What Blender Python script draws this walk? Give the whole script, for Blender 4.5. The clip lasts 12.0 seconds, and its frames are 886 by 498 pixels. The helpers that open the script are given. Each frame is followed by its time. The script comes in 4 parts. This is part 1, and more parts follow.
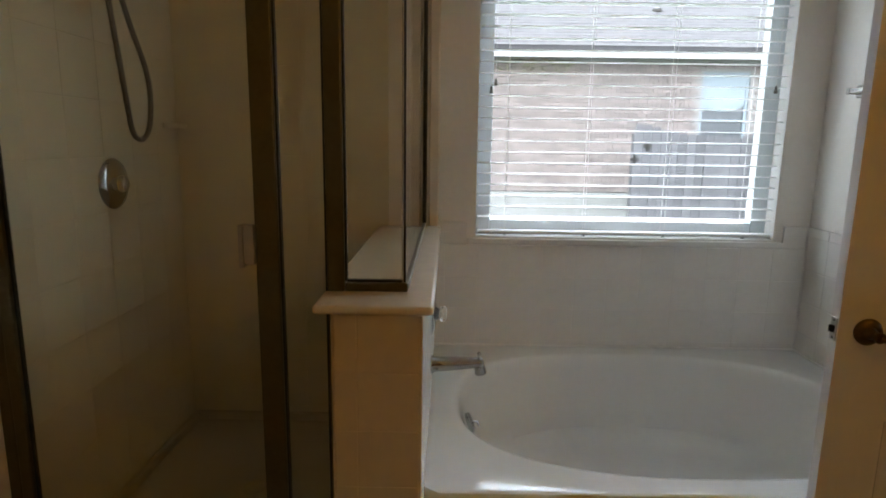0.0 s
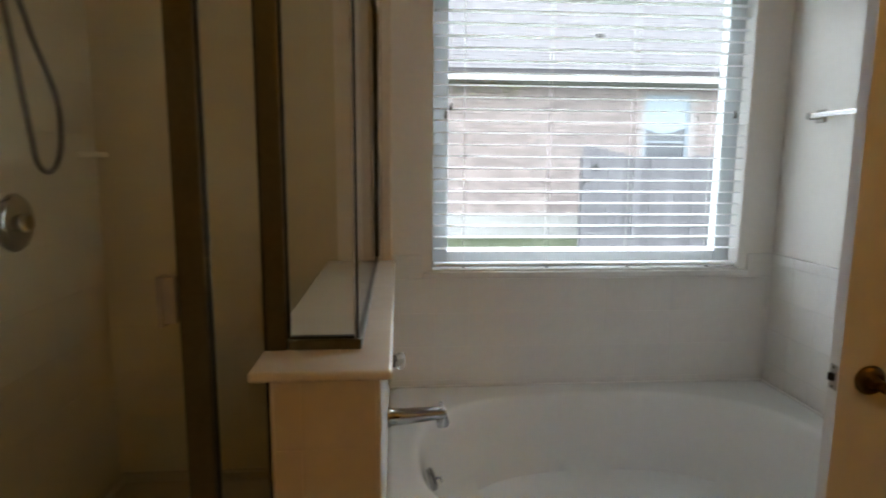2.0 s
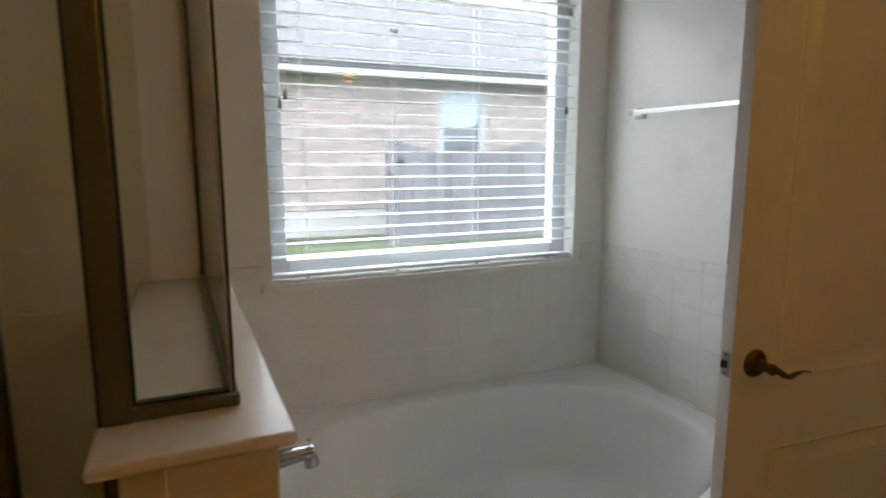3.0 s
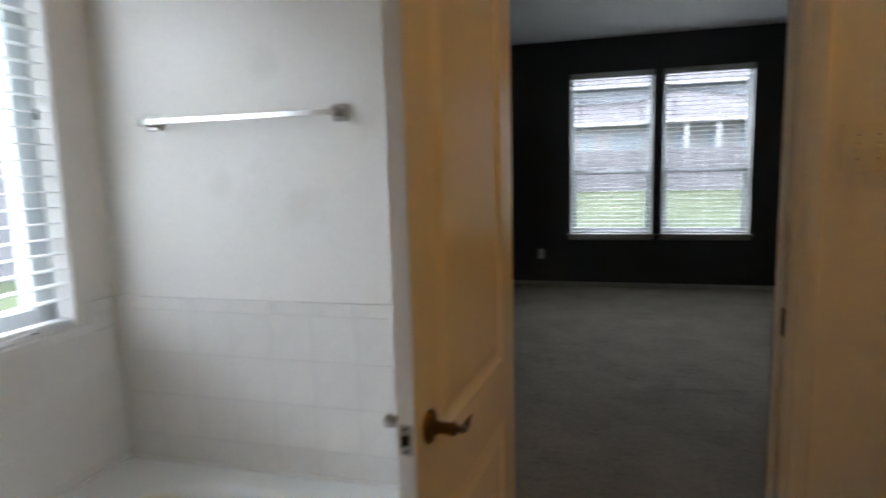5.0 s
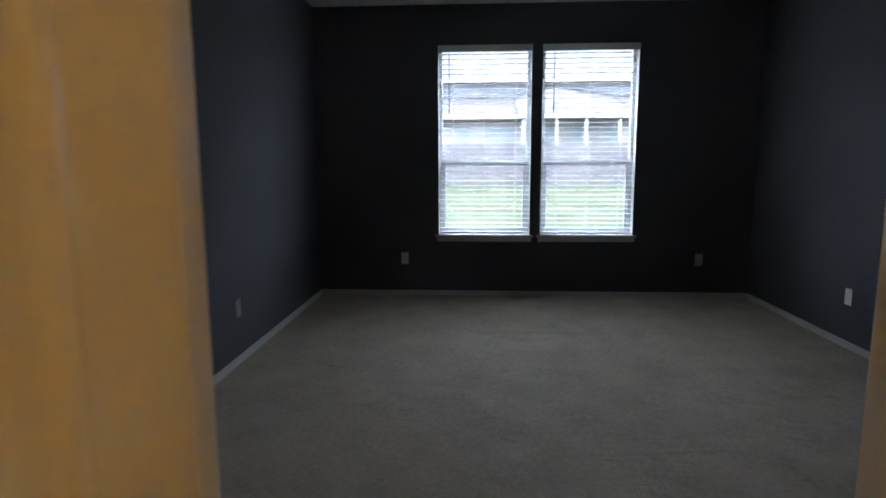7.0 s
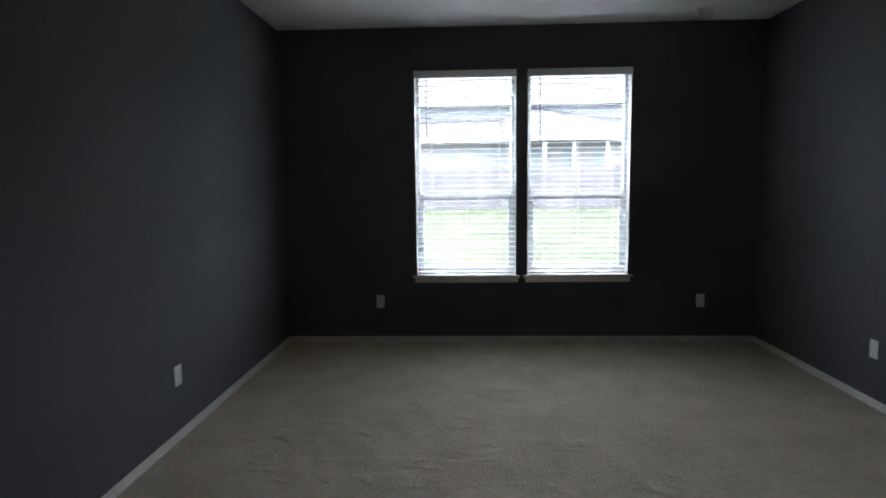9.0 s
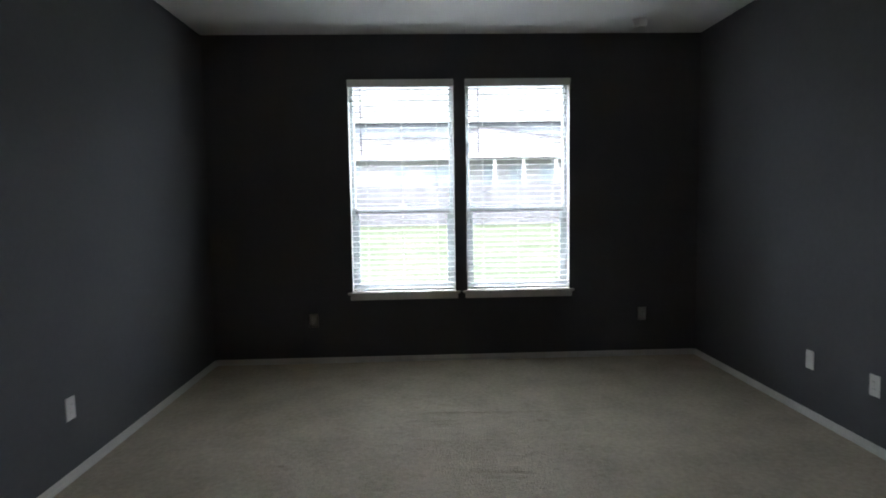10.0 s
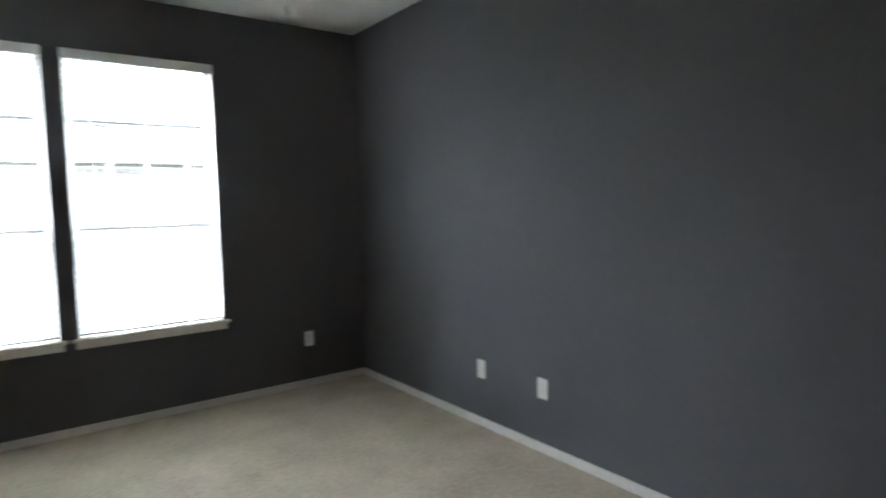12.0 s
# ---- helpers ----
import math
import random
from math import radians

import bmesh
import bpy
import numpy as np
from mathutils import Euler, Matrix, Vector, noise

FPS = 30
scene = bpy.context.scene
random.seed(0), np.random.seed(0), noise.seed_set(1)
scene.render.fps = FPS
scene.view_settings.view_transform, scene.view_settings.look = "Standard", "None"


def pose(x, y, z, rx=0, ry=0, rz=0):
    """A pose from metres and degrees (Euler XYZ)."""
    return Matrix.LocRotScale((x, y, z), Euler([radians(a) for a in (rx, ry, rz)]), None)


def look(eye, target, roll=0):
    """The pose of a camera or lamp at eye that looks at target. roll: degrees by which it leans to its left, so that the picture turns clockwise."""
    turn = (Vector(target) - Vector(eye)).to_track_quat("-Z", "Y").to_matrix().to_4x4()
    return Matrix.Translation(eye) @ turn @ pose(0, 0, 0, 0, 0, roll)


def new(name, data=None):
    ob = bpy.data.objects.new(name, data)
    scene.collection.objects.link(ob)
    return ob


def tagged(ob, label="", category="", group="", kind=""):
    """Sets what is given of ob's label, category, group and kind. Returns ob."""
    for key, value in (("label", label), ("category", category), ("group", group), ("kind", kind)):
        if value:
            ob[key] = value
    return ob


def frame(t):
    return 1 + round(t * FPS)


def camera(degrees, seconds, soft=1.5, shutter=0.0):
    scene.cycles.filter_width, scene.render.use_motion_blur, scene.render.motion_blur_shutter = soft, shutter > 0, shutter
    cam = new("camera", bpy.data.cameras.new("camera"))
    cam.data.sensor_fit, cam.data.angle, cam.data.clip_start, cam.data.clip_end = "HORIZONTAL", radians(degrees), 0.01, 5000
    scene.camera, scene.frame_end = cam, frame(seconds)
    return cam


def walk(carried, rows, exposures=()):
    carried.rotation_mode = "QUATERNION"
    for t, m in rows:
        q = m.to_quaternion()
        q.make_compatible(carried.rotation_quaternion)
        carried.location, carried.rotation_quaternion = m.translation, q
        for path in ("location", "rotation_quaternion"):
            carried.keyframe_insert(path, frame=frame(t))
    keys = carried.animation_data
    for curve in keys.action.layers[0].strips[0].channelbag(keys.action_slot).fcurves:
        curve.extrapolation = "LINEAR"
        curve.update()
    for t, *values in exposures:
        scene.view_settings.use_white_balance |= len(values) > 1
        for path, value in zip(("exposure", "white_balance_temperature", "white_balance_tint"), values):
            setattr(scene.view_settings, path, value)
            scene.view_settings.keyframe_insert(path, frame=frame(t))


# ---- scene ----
cam = camera(74.2, 12.0, soft=1.8, shutter=0.5)
PATH = [
    (0, (1.373, 1.383, 1.289), (1.359, 3.351, 0.93), 0.8),
    (0.5, (1.367, 1.401, 1.286), (1.349, 3.369, 0.928), 0.8),
    (1, (1.363, 1.452, 1.302), (1.339, 3.422, 0.959), 1.0),
    (1.5, (1.36, 1.506, 1.311), (1.346, 3.481, 0.999), 0.8),
    (2, (1.354, 1.588, 1.318), (1.508, 3.561, 1.03), 0.4),
    (2.5, (1.273, 1.717, 1.327), (1.764, 3.634, 1.033), -0.6),
    (2.7, (1.224, 1.768, 1.32), (1.849, 3.645, 1.022), -0.4),
    (4.5, (1.146, 2.377, 1.359), (2.853, 3.377, 1.068), -0.8),
    (5, (1.379, 2.441, 1.327), (3.293, 2.964, 1.071), -1.5),
    (5.5, (1.634, 2.421, 1.315), (3.604, 2.663, 1.068), -1.1),
    (6, (1.943, 2.427, 1.326), (3.920, 2.593, 1.072), -1),
    (6.5, (2.256, 2.438, 1.283), (4.233, 2.558, 1.005), 0.0),
    (7, (2.55, 2.408, 1.288), (4.526, 2.526, 0.999), -0.2),
    (7.2, (2.607, 2.373, 1.294), (4.582, 2.510, 1.015), -0.5),
    (8.8, (3.025, 2.343, 1.382), (5.008, 2.458, 1.15), -0.8),
    (9, (3.057, 2.336, 1.403), (5.043, 2.42, 1.185), -0.7),
    (9.5, (3.137, 2.254, 1.384), (5.129, 2.274, 1.206), -0.6),
    (10, (3.258, 2.194, 1.358), (5.25, 2.122, 1.198), -0.9),
    (10.5, (3.37, 2.218, 1.363), (5.349, 1.976, 1.202), -1.2),
    (11, (3.555, 2.203, 1.338), (5.484, 1.699, 1.184), -2.0),
    (11.5, (3.775, 2.151, 1.337), (5.598, 1.342, 1.185), -1.7),
    (12, (3.969, 2.122, 1.379), (5.572, 0.936, 1.228), -1.4),
]
walk(cam, [(t, look(eye, target, roll)) for t, eye, target, roll in PATH],
     exposures=[(0.0, 2.32, 6420, 10), (2.0, 2.42, 6430, 10), (2.5, 2.45, 6450, 10), (4.5, 2.42, 6250, 11), (5.0, 2.72, 6250, 12), (5.5, 2.82, 6280, 13), (6.0, 2.97, 6180, 14), (6.5, 3.02, 5950, 14), (7.0, 3.12, 5820, 13),
                (9.0, 3.5, 6230, 13), (9.5, 3.55, 6330, 12), (10.0, 3.6, 6400, 11), (10.5, 3.8, 6450, 10), (11.0, 4.5, 6480, 10), (11.5, 4.95, 6480, 10), (12.0, 5.05, 6480, 10)])
SKY, BULB = 0.15, 5.6

# ---- world, sun, lamps ----
world = bpy.data.worlds.new("overcast_sky")
scene.world = world
world.use_nodes = True
wn = world.node_tree.nodes
sky = wn.new("ShaderNodeTexSky")
sky.sky_type = "NISHITA"
sky.sun_disc = False
sky.sun_elevation, sky.sun_rotation = radians(62), radians(310)
sky.dust_density = 6.0
hazy = wn.new("ShaderNodeMix")
hazy.data_type = "RGBA"
hazy.inputs[0].default_value = 0.85
hazy.inputs[7].default_value = (15.3, 15.9, 17.3, 1)
world.node_tree.links.new(sky.outputs[0], hazy.inputs[6])
up_axis, split, grade = wn.new("ShaderNodeTexCoord"), wn.new("ShaderNodeSeparateXYZ"), wn.new("ShaderNodeMapRange")
grade.inputs["From Min"].default_value, grade.inputs["From Max"].default_value = 0.0, 1.0
grade.inputs["To Min"].default_value, grade.inputs["To Max"].default_value = 0.55, 1.65
dome = wn.new("ShaderNodeVectorMath")
dome.operation = "SCALE"
world.node_tree.links.new(up_axis.outputs["Generated"], split.inputs[0])
world.node_tree.links.new(split.outputs["Z"], grade.inputs["Value"])
world.node_tree.links.new(hazy.outputs[2], dome.inputs[0])
world.node_tree.links.new(grade.outputs[0], dome.inputs["Scale"])
world.node_tree.links.new(dome.outputs[0], wn["Background"].inputs["Color"])
wn["Background"].inputs["Strength"].default_value = SKY

sun = bpy.data.lights.new("sun", "SUN")
sun.energy, sun.angle, sun.color = 0.3, radians(30), (1.0, 0.96, 0.9)
sun_ob = new("sun", sun)
sun_ob.matrix_world = look((0, 0, 30), (-12, -10, 0))


# ---- materials ----
def material(name, color, rough=0.6, metal=0.0, var=0.08, scale=4.0, fine=60.0, bump=0.0, bump_scale=None, spec=0.5,
             trans=0.0, rand=0.0, coat=0.0, stretch=(1, 1, 1), tint=None):
    """A surface with mottling at two scales, fine relief and, for pieces, a change from one to the next."""
    m = bpy.data.materials.new(name)
    m.use_nodes = True
    n, l = m.node_tree.nodes, m.node_tree.links
    b = n["Principled BSDF"]
    b.inputs["Roughness"].default_value = rough
    b.inputs["Metallic"].default_value = metal
    b.inputs["Specular IOR Level"].default_value = spec
    b.inputs["Transmission Weight"].default_value = trans
    b.inputs["Coat Weight"].default_value = coat
    co = n.new("ShaderNodeTexCoord")
    mp = n.new("ShaderNodeMapping")
    mp.inputs["Scale"].default_value = stretch
    l.new(co.outputs["Object"], mp.inputs["Vector"])
    big, small = n.new("ShaderNodeTexNoise"), n.new("ShaderNodeTexNoise")
    big.inputs["Scale"].default_value, small.inputs["Scale"].default_value = scale, fine
    big.inputs["Detail"].default_value, small.inputs["Detail"].default_value = 4, 3
    for t in (big, small):
        l.new(mp.outputs[0], t.inputs["Vector"])
    mix = n.new("ShaderNodeMix")
    mix.inputs[0].default_value = 0.4
    l.new(big.outputs["Fac"], mix.inputs[2])
    l.new(small.outputs["Fac"], mix.inputs[3])
    span = n.new("ShaderNodeMapRange")
    span.inputs["From Min"].default_value, span.inputs["From Max"].default_value = 0.3, 0.7
    span.inputs["To Min"].default_value, span.inputs["To Max"].default_value = 1 - var, 1 + var
    l.new(mix.outputs[0], span.inputs["Value"])
    last = span.outputs[0]
    if rand:
        info = n.new("ShaderNodeObjectInfo")
        r = n.new("ShaderNodeMapRange")
        r.inputs["To Min"].default_value, r.inputs["To Max"].default_value = 1 - rand, 1 + rand
        l.new(info.outputs["Random"], r.inputs["Value"])
        mul = n.new("ShaderNodeMath")
        mul.operation = "MULTIPLY"
        l.new(last, mul.inputs[0])
        l.new(r.outputs[0], mul.inputs[1])
        last = mul.outputs[0]
    base = n.new("ShaderNodeMix")
    base.data_type = "RGBA"
    base.inputs[6].default_value = (*color, 1)
    base.inputs[7].default_value = (*(tint or color), 1)
    l.new(big.outputs["Fac"], base.inputs[0])
    vec = n.new("ShaderNodeVectorMath")
    vec.operation = "SCALE"
    l.new(base.outputs[2], vec.inputs[0])
    l.new(last, vec.inputs["Scale"])
    l.new(vec.outputs[0], b.inputs["Base Color"])
    if bump:
        bt = n.new("ShaderNodeTexNoise")
        bt.inputs["Scale"].default_value = bump_scale or fine
        bt.inputs["Detail"].default_value = 5
        l.new(mp.outputs[0], bt.inputs["Vector"])
        bp = n.new("ShaderNodeBump")
        bp.inputs["Strength"].default_value = 1.0
        bp.inputs["Distance"].default_value = bump
        l.new(bt.outputs["Fac"], bp.inputs["Height"])
        l.new(bp.outputs[0], b.inputs["Normal"])
    return m


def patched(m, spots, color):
    """Soft irregular patches at places (x, y, z, radius): touched-up paint on a painted wall, pale worn spots with
    painted sheen on carpet.
    """
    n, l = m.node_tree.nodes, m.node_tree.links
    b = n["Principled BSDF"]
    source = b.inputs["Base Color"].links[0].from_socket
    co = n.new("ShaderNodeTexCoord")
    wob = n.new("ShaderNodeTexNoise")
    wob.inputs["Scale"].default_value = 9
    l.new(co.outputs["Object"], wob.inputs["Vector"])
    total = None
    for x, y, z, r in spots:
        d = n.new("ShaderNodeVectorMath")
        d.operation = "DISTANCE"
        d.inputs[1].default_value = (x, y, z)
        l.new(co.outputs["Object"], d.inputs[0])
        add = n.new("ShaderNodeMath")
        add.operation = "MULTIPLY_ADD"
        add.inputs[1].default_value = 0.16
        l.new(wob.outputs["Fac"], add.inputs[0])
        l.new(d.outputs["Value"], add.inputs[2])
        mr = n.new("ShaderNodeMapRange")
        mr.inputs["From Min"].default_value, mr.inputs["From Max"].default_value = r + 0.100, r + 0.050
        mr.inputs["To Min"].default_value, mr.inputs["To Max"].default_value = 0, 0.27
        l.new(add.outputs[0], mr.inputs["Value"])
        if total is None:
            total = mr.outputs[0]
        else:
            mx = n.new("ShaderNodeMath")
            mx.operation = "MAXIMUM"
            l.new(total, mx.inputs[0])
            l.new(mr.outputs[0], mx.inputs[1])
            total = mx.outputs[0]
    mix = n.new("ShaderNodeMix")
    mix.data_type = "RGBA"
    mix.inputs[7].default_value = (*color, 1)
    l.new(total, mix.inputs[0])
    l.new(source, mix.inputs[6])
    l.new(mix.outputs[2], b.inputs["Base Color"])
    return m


def glass(name, color=(1, 1, 1), rough=0.0, gloss=0.04):
    """A thin pane: clear, with a mirror's share by Fresnel."""
    m = bpy.data.materials.new(name)
    m.use_nodes = True
    n, l = m.node_tree.nodes, m.node_tree.links
    n.remove(n["Principled BSDF"])
    tr, gl, mix, fr = n.new("ShaderNodeBsdfTransparent"), n.new("ShaderNodeBsdfGlossy"), n.new("ShaderNodeMixShader"), n.new("ShaderNodeLayerWeight")
    tr.inputs["Color"].default_value = (*color, 1)
    gl.inputs["Roughness"].default_value = rough
    power, share = n.new("ShaderNodeMath"), n.new("ShaderNodeMath")
    power.operation, share.operation = "POWER", "MULTIPLY_ADD"
    power.inputs[1].default_value = 5.0
    share.inputs[1].default_value, share.inputs[2].default_value = 0.9, gloss
    l.new(fr.outputs["Facing"], power.inputs[0])
    l.new(power.outputs[0], share.inputs[0])
    l.new(share.outputs[0], mix.inputs[0])
    l.new(tr.outputs[0], mix.inputs[1])
    l.new(gl.outputs[0], mix.inputs[2])
    l.new(mix.outputs[0], n["Material Output"].inputs["Surface"])
    return m


def translucent(m, share):
    """Lets some light through thin plastic."""
    n, l = m.node_tree.nodes, m.node_tree.links
    b = n["Principled BSDF"]
    t, mix = n.new("ShaderNodeBsdfTranslucent"), n.new("ShaderNodeMixShader")
    l.new(b.inputs["Base Color"].links[0].from_socket, t.inputs["Color"])
    mix.inputs[0].default_value = share
    l.new(b.outputs[0], mix.inputs[1])
    l.new(t.outputs[0], mix.inputs[2])
    l.new(mix.outputs[0], n["Material Output"].inputs["Surface"])
    return m


def glow(name, color, strength):
    m = bpy.data.materials.new(name)
    m.use_nodes = True
    b = m.node_tree.nodes["Principled BSDF"]
    b.inputs["Emission Color"].default_value = (*color, 1)
    b.inputs["Emission Strength"].default_value = strength
    return m


M_BATH = material("cream_wall_paint", (0.84, 0.81, 0.75), 0.55, var=0.03, scale=2.5, fine=40, bump=0.0012, bump_scale=55)
M_BATH_E = patched(material("cream_wall_paint_touched_up", (0.85, 0.83, 0.785), 0.5, var=0.03, scale=2.5, fine=40, bump=0.0012, bump_scale=55),
                   [(3.1, 3.49, 1.69, 0.05), (3.1, 3.69, 1.315, 0.045), (3.1, 3.385, 1.237, 0.055), (3.1, 3.56, 1.36, 0.02), (3.1, 1.83, 1.23, 0.012)], (0.66, 0.62, 0.54))
M_CHAR = material("charcoal_wall_paint", (0.100, 0.104, 0.112), 0.8, var=0.08, scale=1.6, fine=30, bump=0.0005, bump_scale=45, spec=0.12)
M_CEIL = material("white_ceiling_paint", (0.82, 0.82, 0.80), 0.85, var=0.03, scale=2, fine=80, bump=0.003, bump_scale=50)
# the paler spots are worn pile and also carry the floor's sheen as colour
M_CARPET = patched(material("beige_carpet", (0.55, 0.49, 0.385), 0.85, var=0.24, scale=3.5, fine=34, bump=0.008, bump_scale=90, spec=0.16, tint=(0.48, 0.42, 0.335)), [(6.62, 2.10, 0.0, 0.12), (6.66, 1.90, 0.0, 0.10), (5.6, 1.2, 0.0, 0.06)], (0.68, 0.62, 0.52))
M_VINYL = material("beige_vinyl_floor", (0.42, 0.36, 0.28), 0.45, var=0.12, scale=3, fine=30)
M_TRIM = material("white_trim_paint", (0.82, 0.81, 0.78), 0.38, var=0.03, scale=5, fine=50, bump=0.0004)
# greyer and more mottled than the white trim paint
M_BASE = material("grey_white_baseboard_paint", (0.60, 0.59, 0.565), 0.45, var=0.10, scale=3, fine=40, bump=0.0004)
M_DOOR = material("white_door_paint", (0.76, 0.74, 0.69), 0.26, var=0.035, scale=3, fine=70, bump=0.0006, bump_scale=90, stretch=(1, 1, 0.25))
M_TILE = material("white_glazed_tile", (0.84, 0.825, 0.785), 0.18, var=0.03, scale=6, fine=40, rand=0.012, bump=0.0003, bump_scale=12)
M_STILE = material("almond_glazed_tile", (0.70, 0.66, 0.50), 0.2, var=0.04, scale=5, fine=40, rand=0.015, bump=0.0003, bump_scale=12)
M_GROUT = material("grout", (0.72, 0.71, 0.67), 0.9, var=0.08, scale=10, fine=120)
M_TAN = material("tan_glazed_tile", (0.62, 0.53, 0.37), 0.3, var=0.05, scale=6, fine=25, rand=0.01)
M_CAP = material("cream_marble_cap", (0.74, 0.66, 0.55), 0.22, var=0.05, scale=6, fine=25)
M_TUB = material("white_acrylic", (0.84, 0.85, 0.83), 0.09, var=0.02, scale=3, fine=30, coat=0.1)
M_PAN = material("beige_shower_pan", (0.52, 0.48, 0.38), 0.4, var=0.06, scale=5, fine=40)
M_BRASS = material("worn_brass_frame", (0.12, 0.105, 0.07), 0.38, metal=0.85, var=0.15, scale=6, fine=60)
M_SEAL = material("black_rubber_seal", (0.012, 0.012, 0.012), 0.6, var=0.1)
M_CHROME = material("chrome", (0.62, 0.63, 0.64), 0.06, metal=1.0, var=0.03, scale=20)
M_SATIN = material("satin_chrome", (0.86, 0.87, 0.88), 0.16, metal=0.85, var=0.03, scale=20)
M_DCHROME = material("polished_chrome", (0.40, 0.41, 0.42), 0.07, metal=1.0, var=0.05, scale=20)
M_STEEL = material("brushed_nickel", (0.42, 0.40, 0.37), 0.3, metal=1.0, var=0.06, scale=20, fine=200)
M_HOSE = material("ribbed_grey_hose", (0.16, 0.155, 0.145), 0.35, metal=0.7, var=0.1, scale=40)
M_BRONZE = material("antique_bronze", (0.14, 0.09, 0.045), 0.28, metal=1.0, var=0.25, scale=25, fine=90)
M_DARK = material("dark_metal", (0.03, 0.027, 0.024), 0.4, metal=0.7, var=0.1)
M_PLATE = material("ivory_plastic", (0.82, 0.79, 0.70), 0.35, var=0.02)
M_OUTLET = material("white_plastic", (0.72, 0.72, 0.70), 0.35, var=0.02)
M_SLAT = translucent(material("white_slat", (0.84, 0.85, 0.85), 0.42, var=0.025, scale=4, fine=50), 0.18)
M_VINYLW = material("white_vinyl_frame", (0.54, 0.58, 0.60), 0.4, var=0.03)
M_CORD = material("white_cord", (0.75, 0.75, 0.72), 0.8, var=0.05)
M_TASSEL = material("grey_wood_tassel", (0.10, 0.095, 0.09), 0.5, var=0.1)
M_PANE = glass("window_glass", (0.93, 0.96, 0.96))
# grey tint added to weaken the daylight and view through the bedroom panes
M_DIMMED = glass("dimmed_window_glass", (0.74, 0.755, 0.76))
M_SHOWER = glass("shower_glass", (0.97, 0.97, 0.95))
M_ACRYLIC = material("clear_acrylic", (0.95, 0.97, 0.97), 0.05, trans=0.9, var=0.0)
M_FROST = glow("lit_bulb_glass", (1.0, 0.47, 0.05), BULB)
# outdoor wall, roof and fence colours are darkened in place of weaker daylight there
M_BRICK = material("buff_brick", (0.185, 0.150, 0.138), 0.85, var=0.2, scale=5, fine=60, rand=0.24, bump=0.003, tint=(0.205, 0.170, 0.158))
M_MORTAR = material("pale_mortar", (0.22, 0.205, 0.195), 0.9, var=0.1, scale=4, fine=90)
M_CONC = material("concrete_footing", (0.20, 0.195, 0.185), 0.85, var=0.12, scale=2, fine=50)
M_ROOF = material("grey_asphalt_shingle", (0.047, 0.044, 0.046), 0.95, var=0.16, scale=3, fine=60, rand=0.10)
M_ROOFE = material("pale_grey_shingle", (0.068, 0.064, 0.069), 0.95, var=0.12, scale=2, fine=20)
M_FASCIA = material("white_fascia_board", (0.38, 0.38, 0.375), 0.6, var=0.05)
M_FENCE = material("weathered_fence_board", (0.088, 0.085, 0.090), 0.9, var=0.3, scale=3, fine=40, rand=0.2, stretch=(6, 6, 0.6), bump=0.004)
M_FENCE_E = material("paler_fence_board", (0.105, 0.10, 0.106), 0.9, var=0.3, scale=3, fine=40, rand=0.2, stretch=(6, 6, 0.6), bump=0.004)
M_GRASS = material("lawn", (0.045, 0.056, 0.030), 0.95, var=0.4, scale=0.6, fine=9, bump=0.05, bump_scale=30, spec=0.1, tint=(0.053, 0.062, 0.036))
M_SIDING = material("pale_blue_siding", (0.22, 0.233, 0.258), 0.7, var=0.06, scale=1, fine=20)
M_WALLE = material("pale_house_wall", (0.28, 0.276, 0.272), 0.8, var=0.08, scale=1, fine=20)
M_DGLASS = material("dark_window_pane", (0.06, 0.065, 0.07), 0.15, var=0.1, scale=1)
M_LEAF = material("yellow_green_leaf", (0.20, 0.195, 0.11), 0.6, var=0.25, scale=20, rand=0.2)
M_SHADE = material("pale_roller_shade", (0.20, 0.235, 0.26), 0.6, var=0.04)


# ---- mesh helpers ----
def box(bm, x0, x1, y0, y1, z0, z1, bevel=0.0, seg=1):
    """A box with eased edges added to bm."""
    r = bmesh.ops.create_cube(bm, size=1.0)
    vs = r["verts"]
    for v in vs:
        v.co = ((x0 + x1) / 2 + v.co.x * (x1 - x0), (y0 + y1) / 2 + v.co.y * (y1 - y0), (z0 + z1) / 2 + v.co.z * (z1 - z0))
    if bevel:
        es = list({e for v in vs for e in v.link_edges})
        bmesh.ops.bevel(bm, geom=es, offset=bevel, segments=seg, profile=0.5, affect="EDGES")
    return bm


def lathe(bm, profile, m=Matrix.Identity(4), n=24):
    """Turns (radius, height) pairs round the z axis of m."""
    rings = []
    for r, h in profile:
        rings.append([bm.verts.new(m @ Vector((r * math.cos(2 * math.pi * k / n), r * math.sin(2 * math.pi * k / n), h))) for k in range(n)])
    for a, b in zip(rings, rings[1:]):
        for k in range(n):
            bm.faces.new((a[k], a[(k + 1) % n], b[(k + 1) % n], b[k]))
    bm.faces.new(rings[0][::-1])
    bm.faces.new(rings[-1])
    return bm


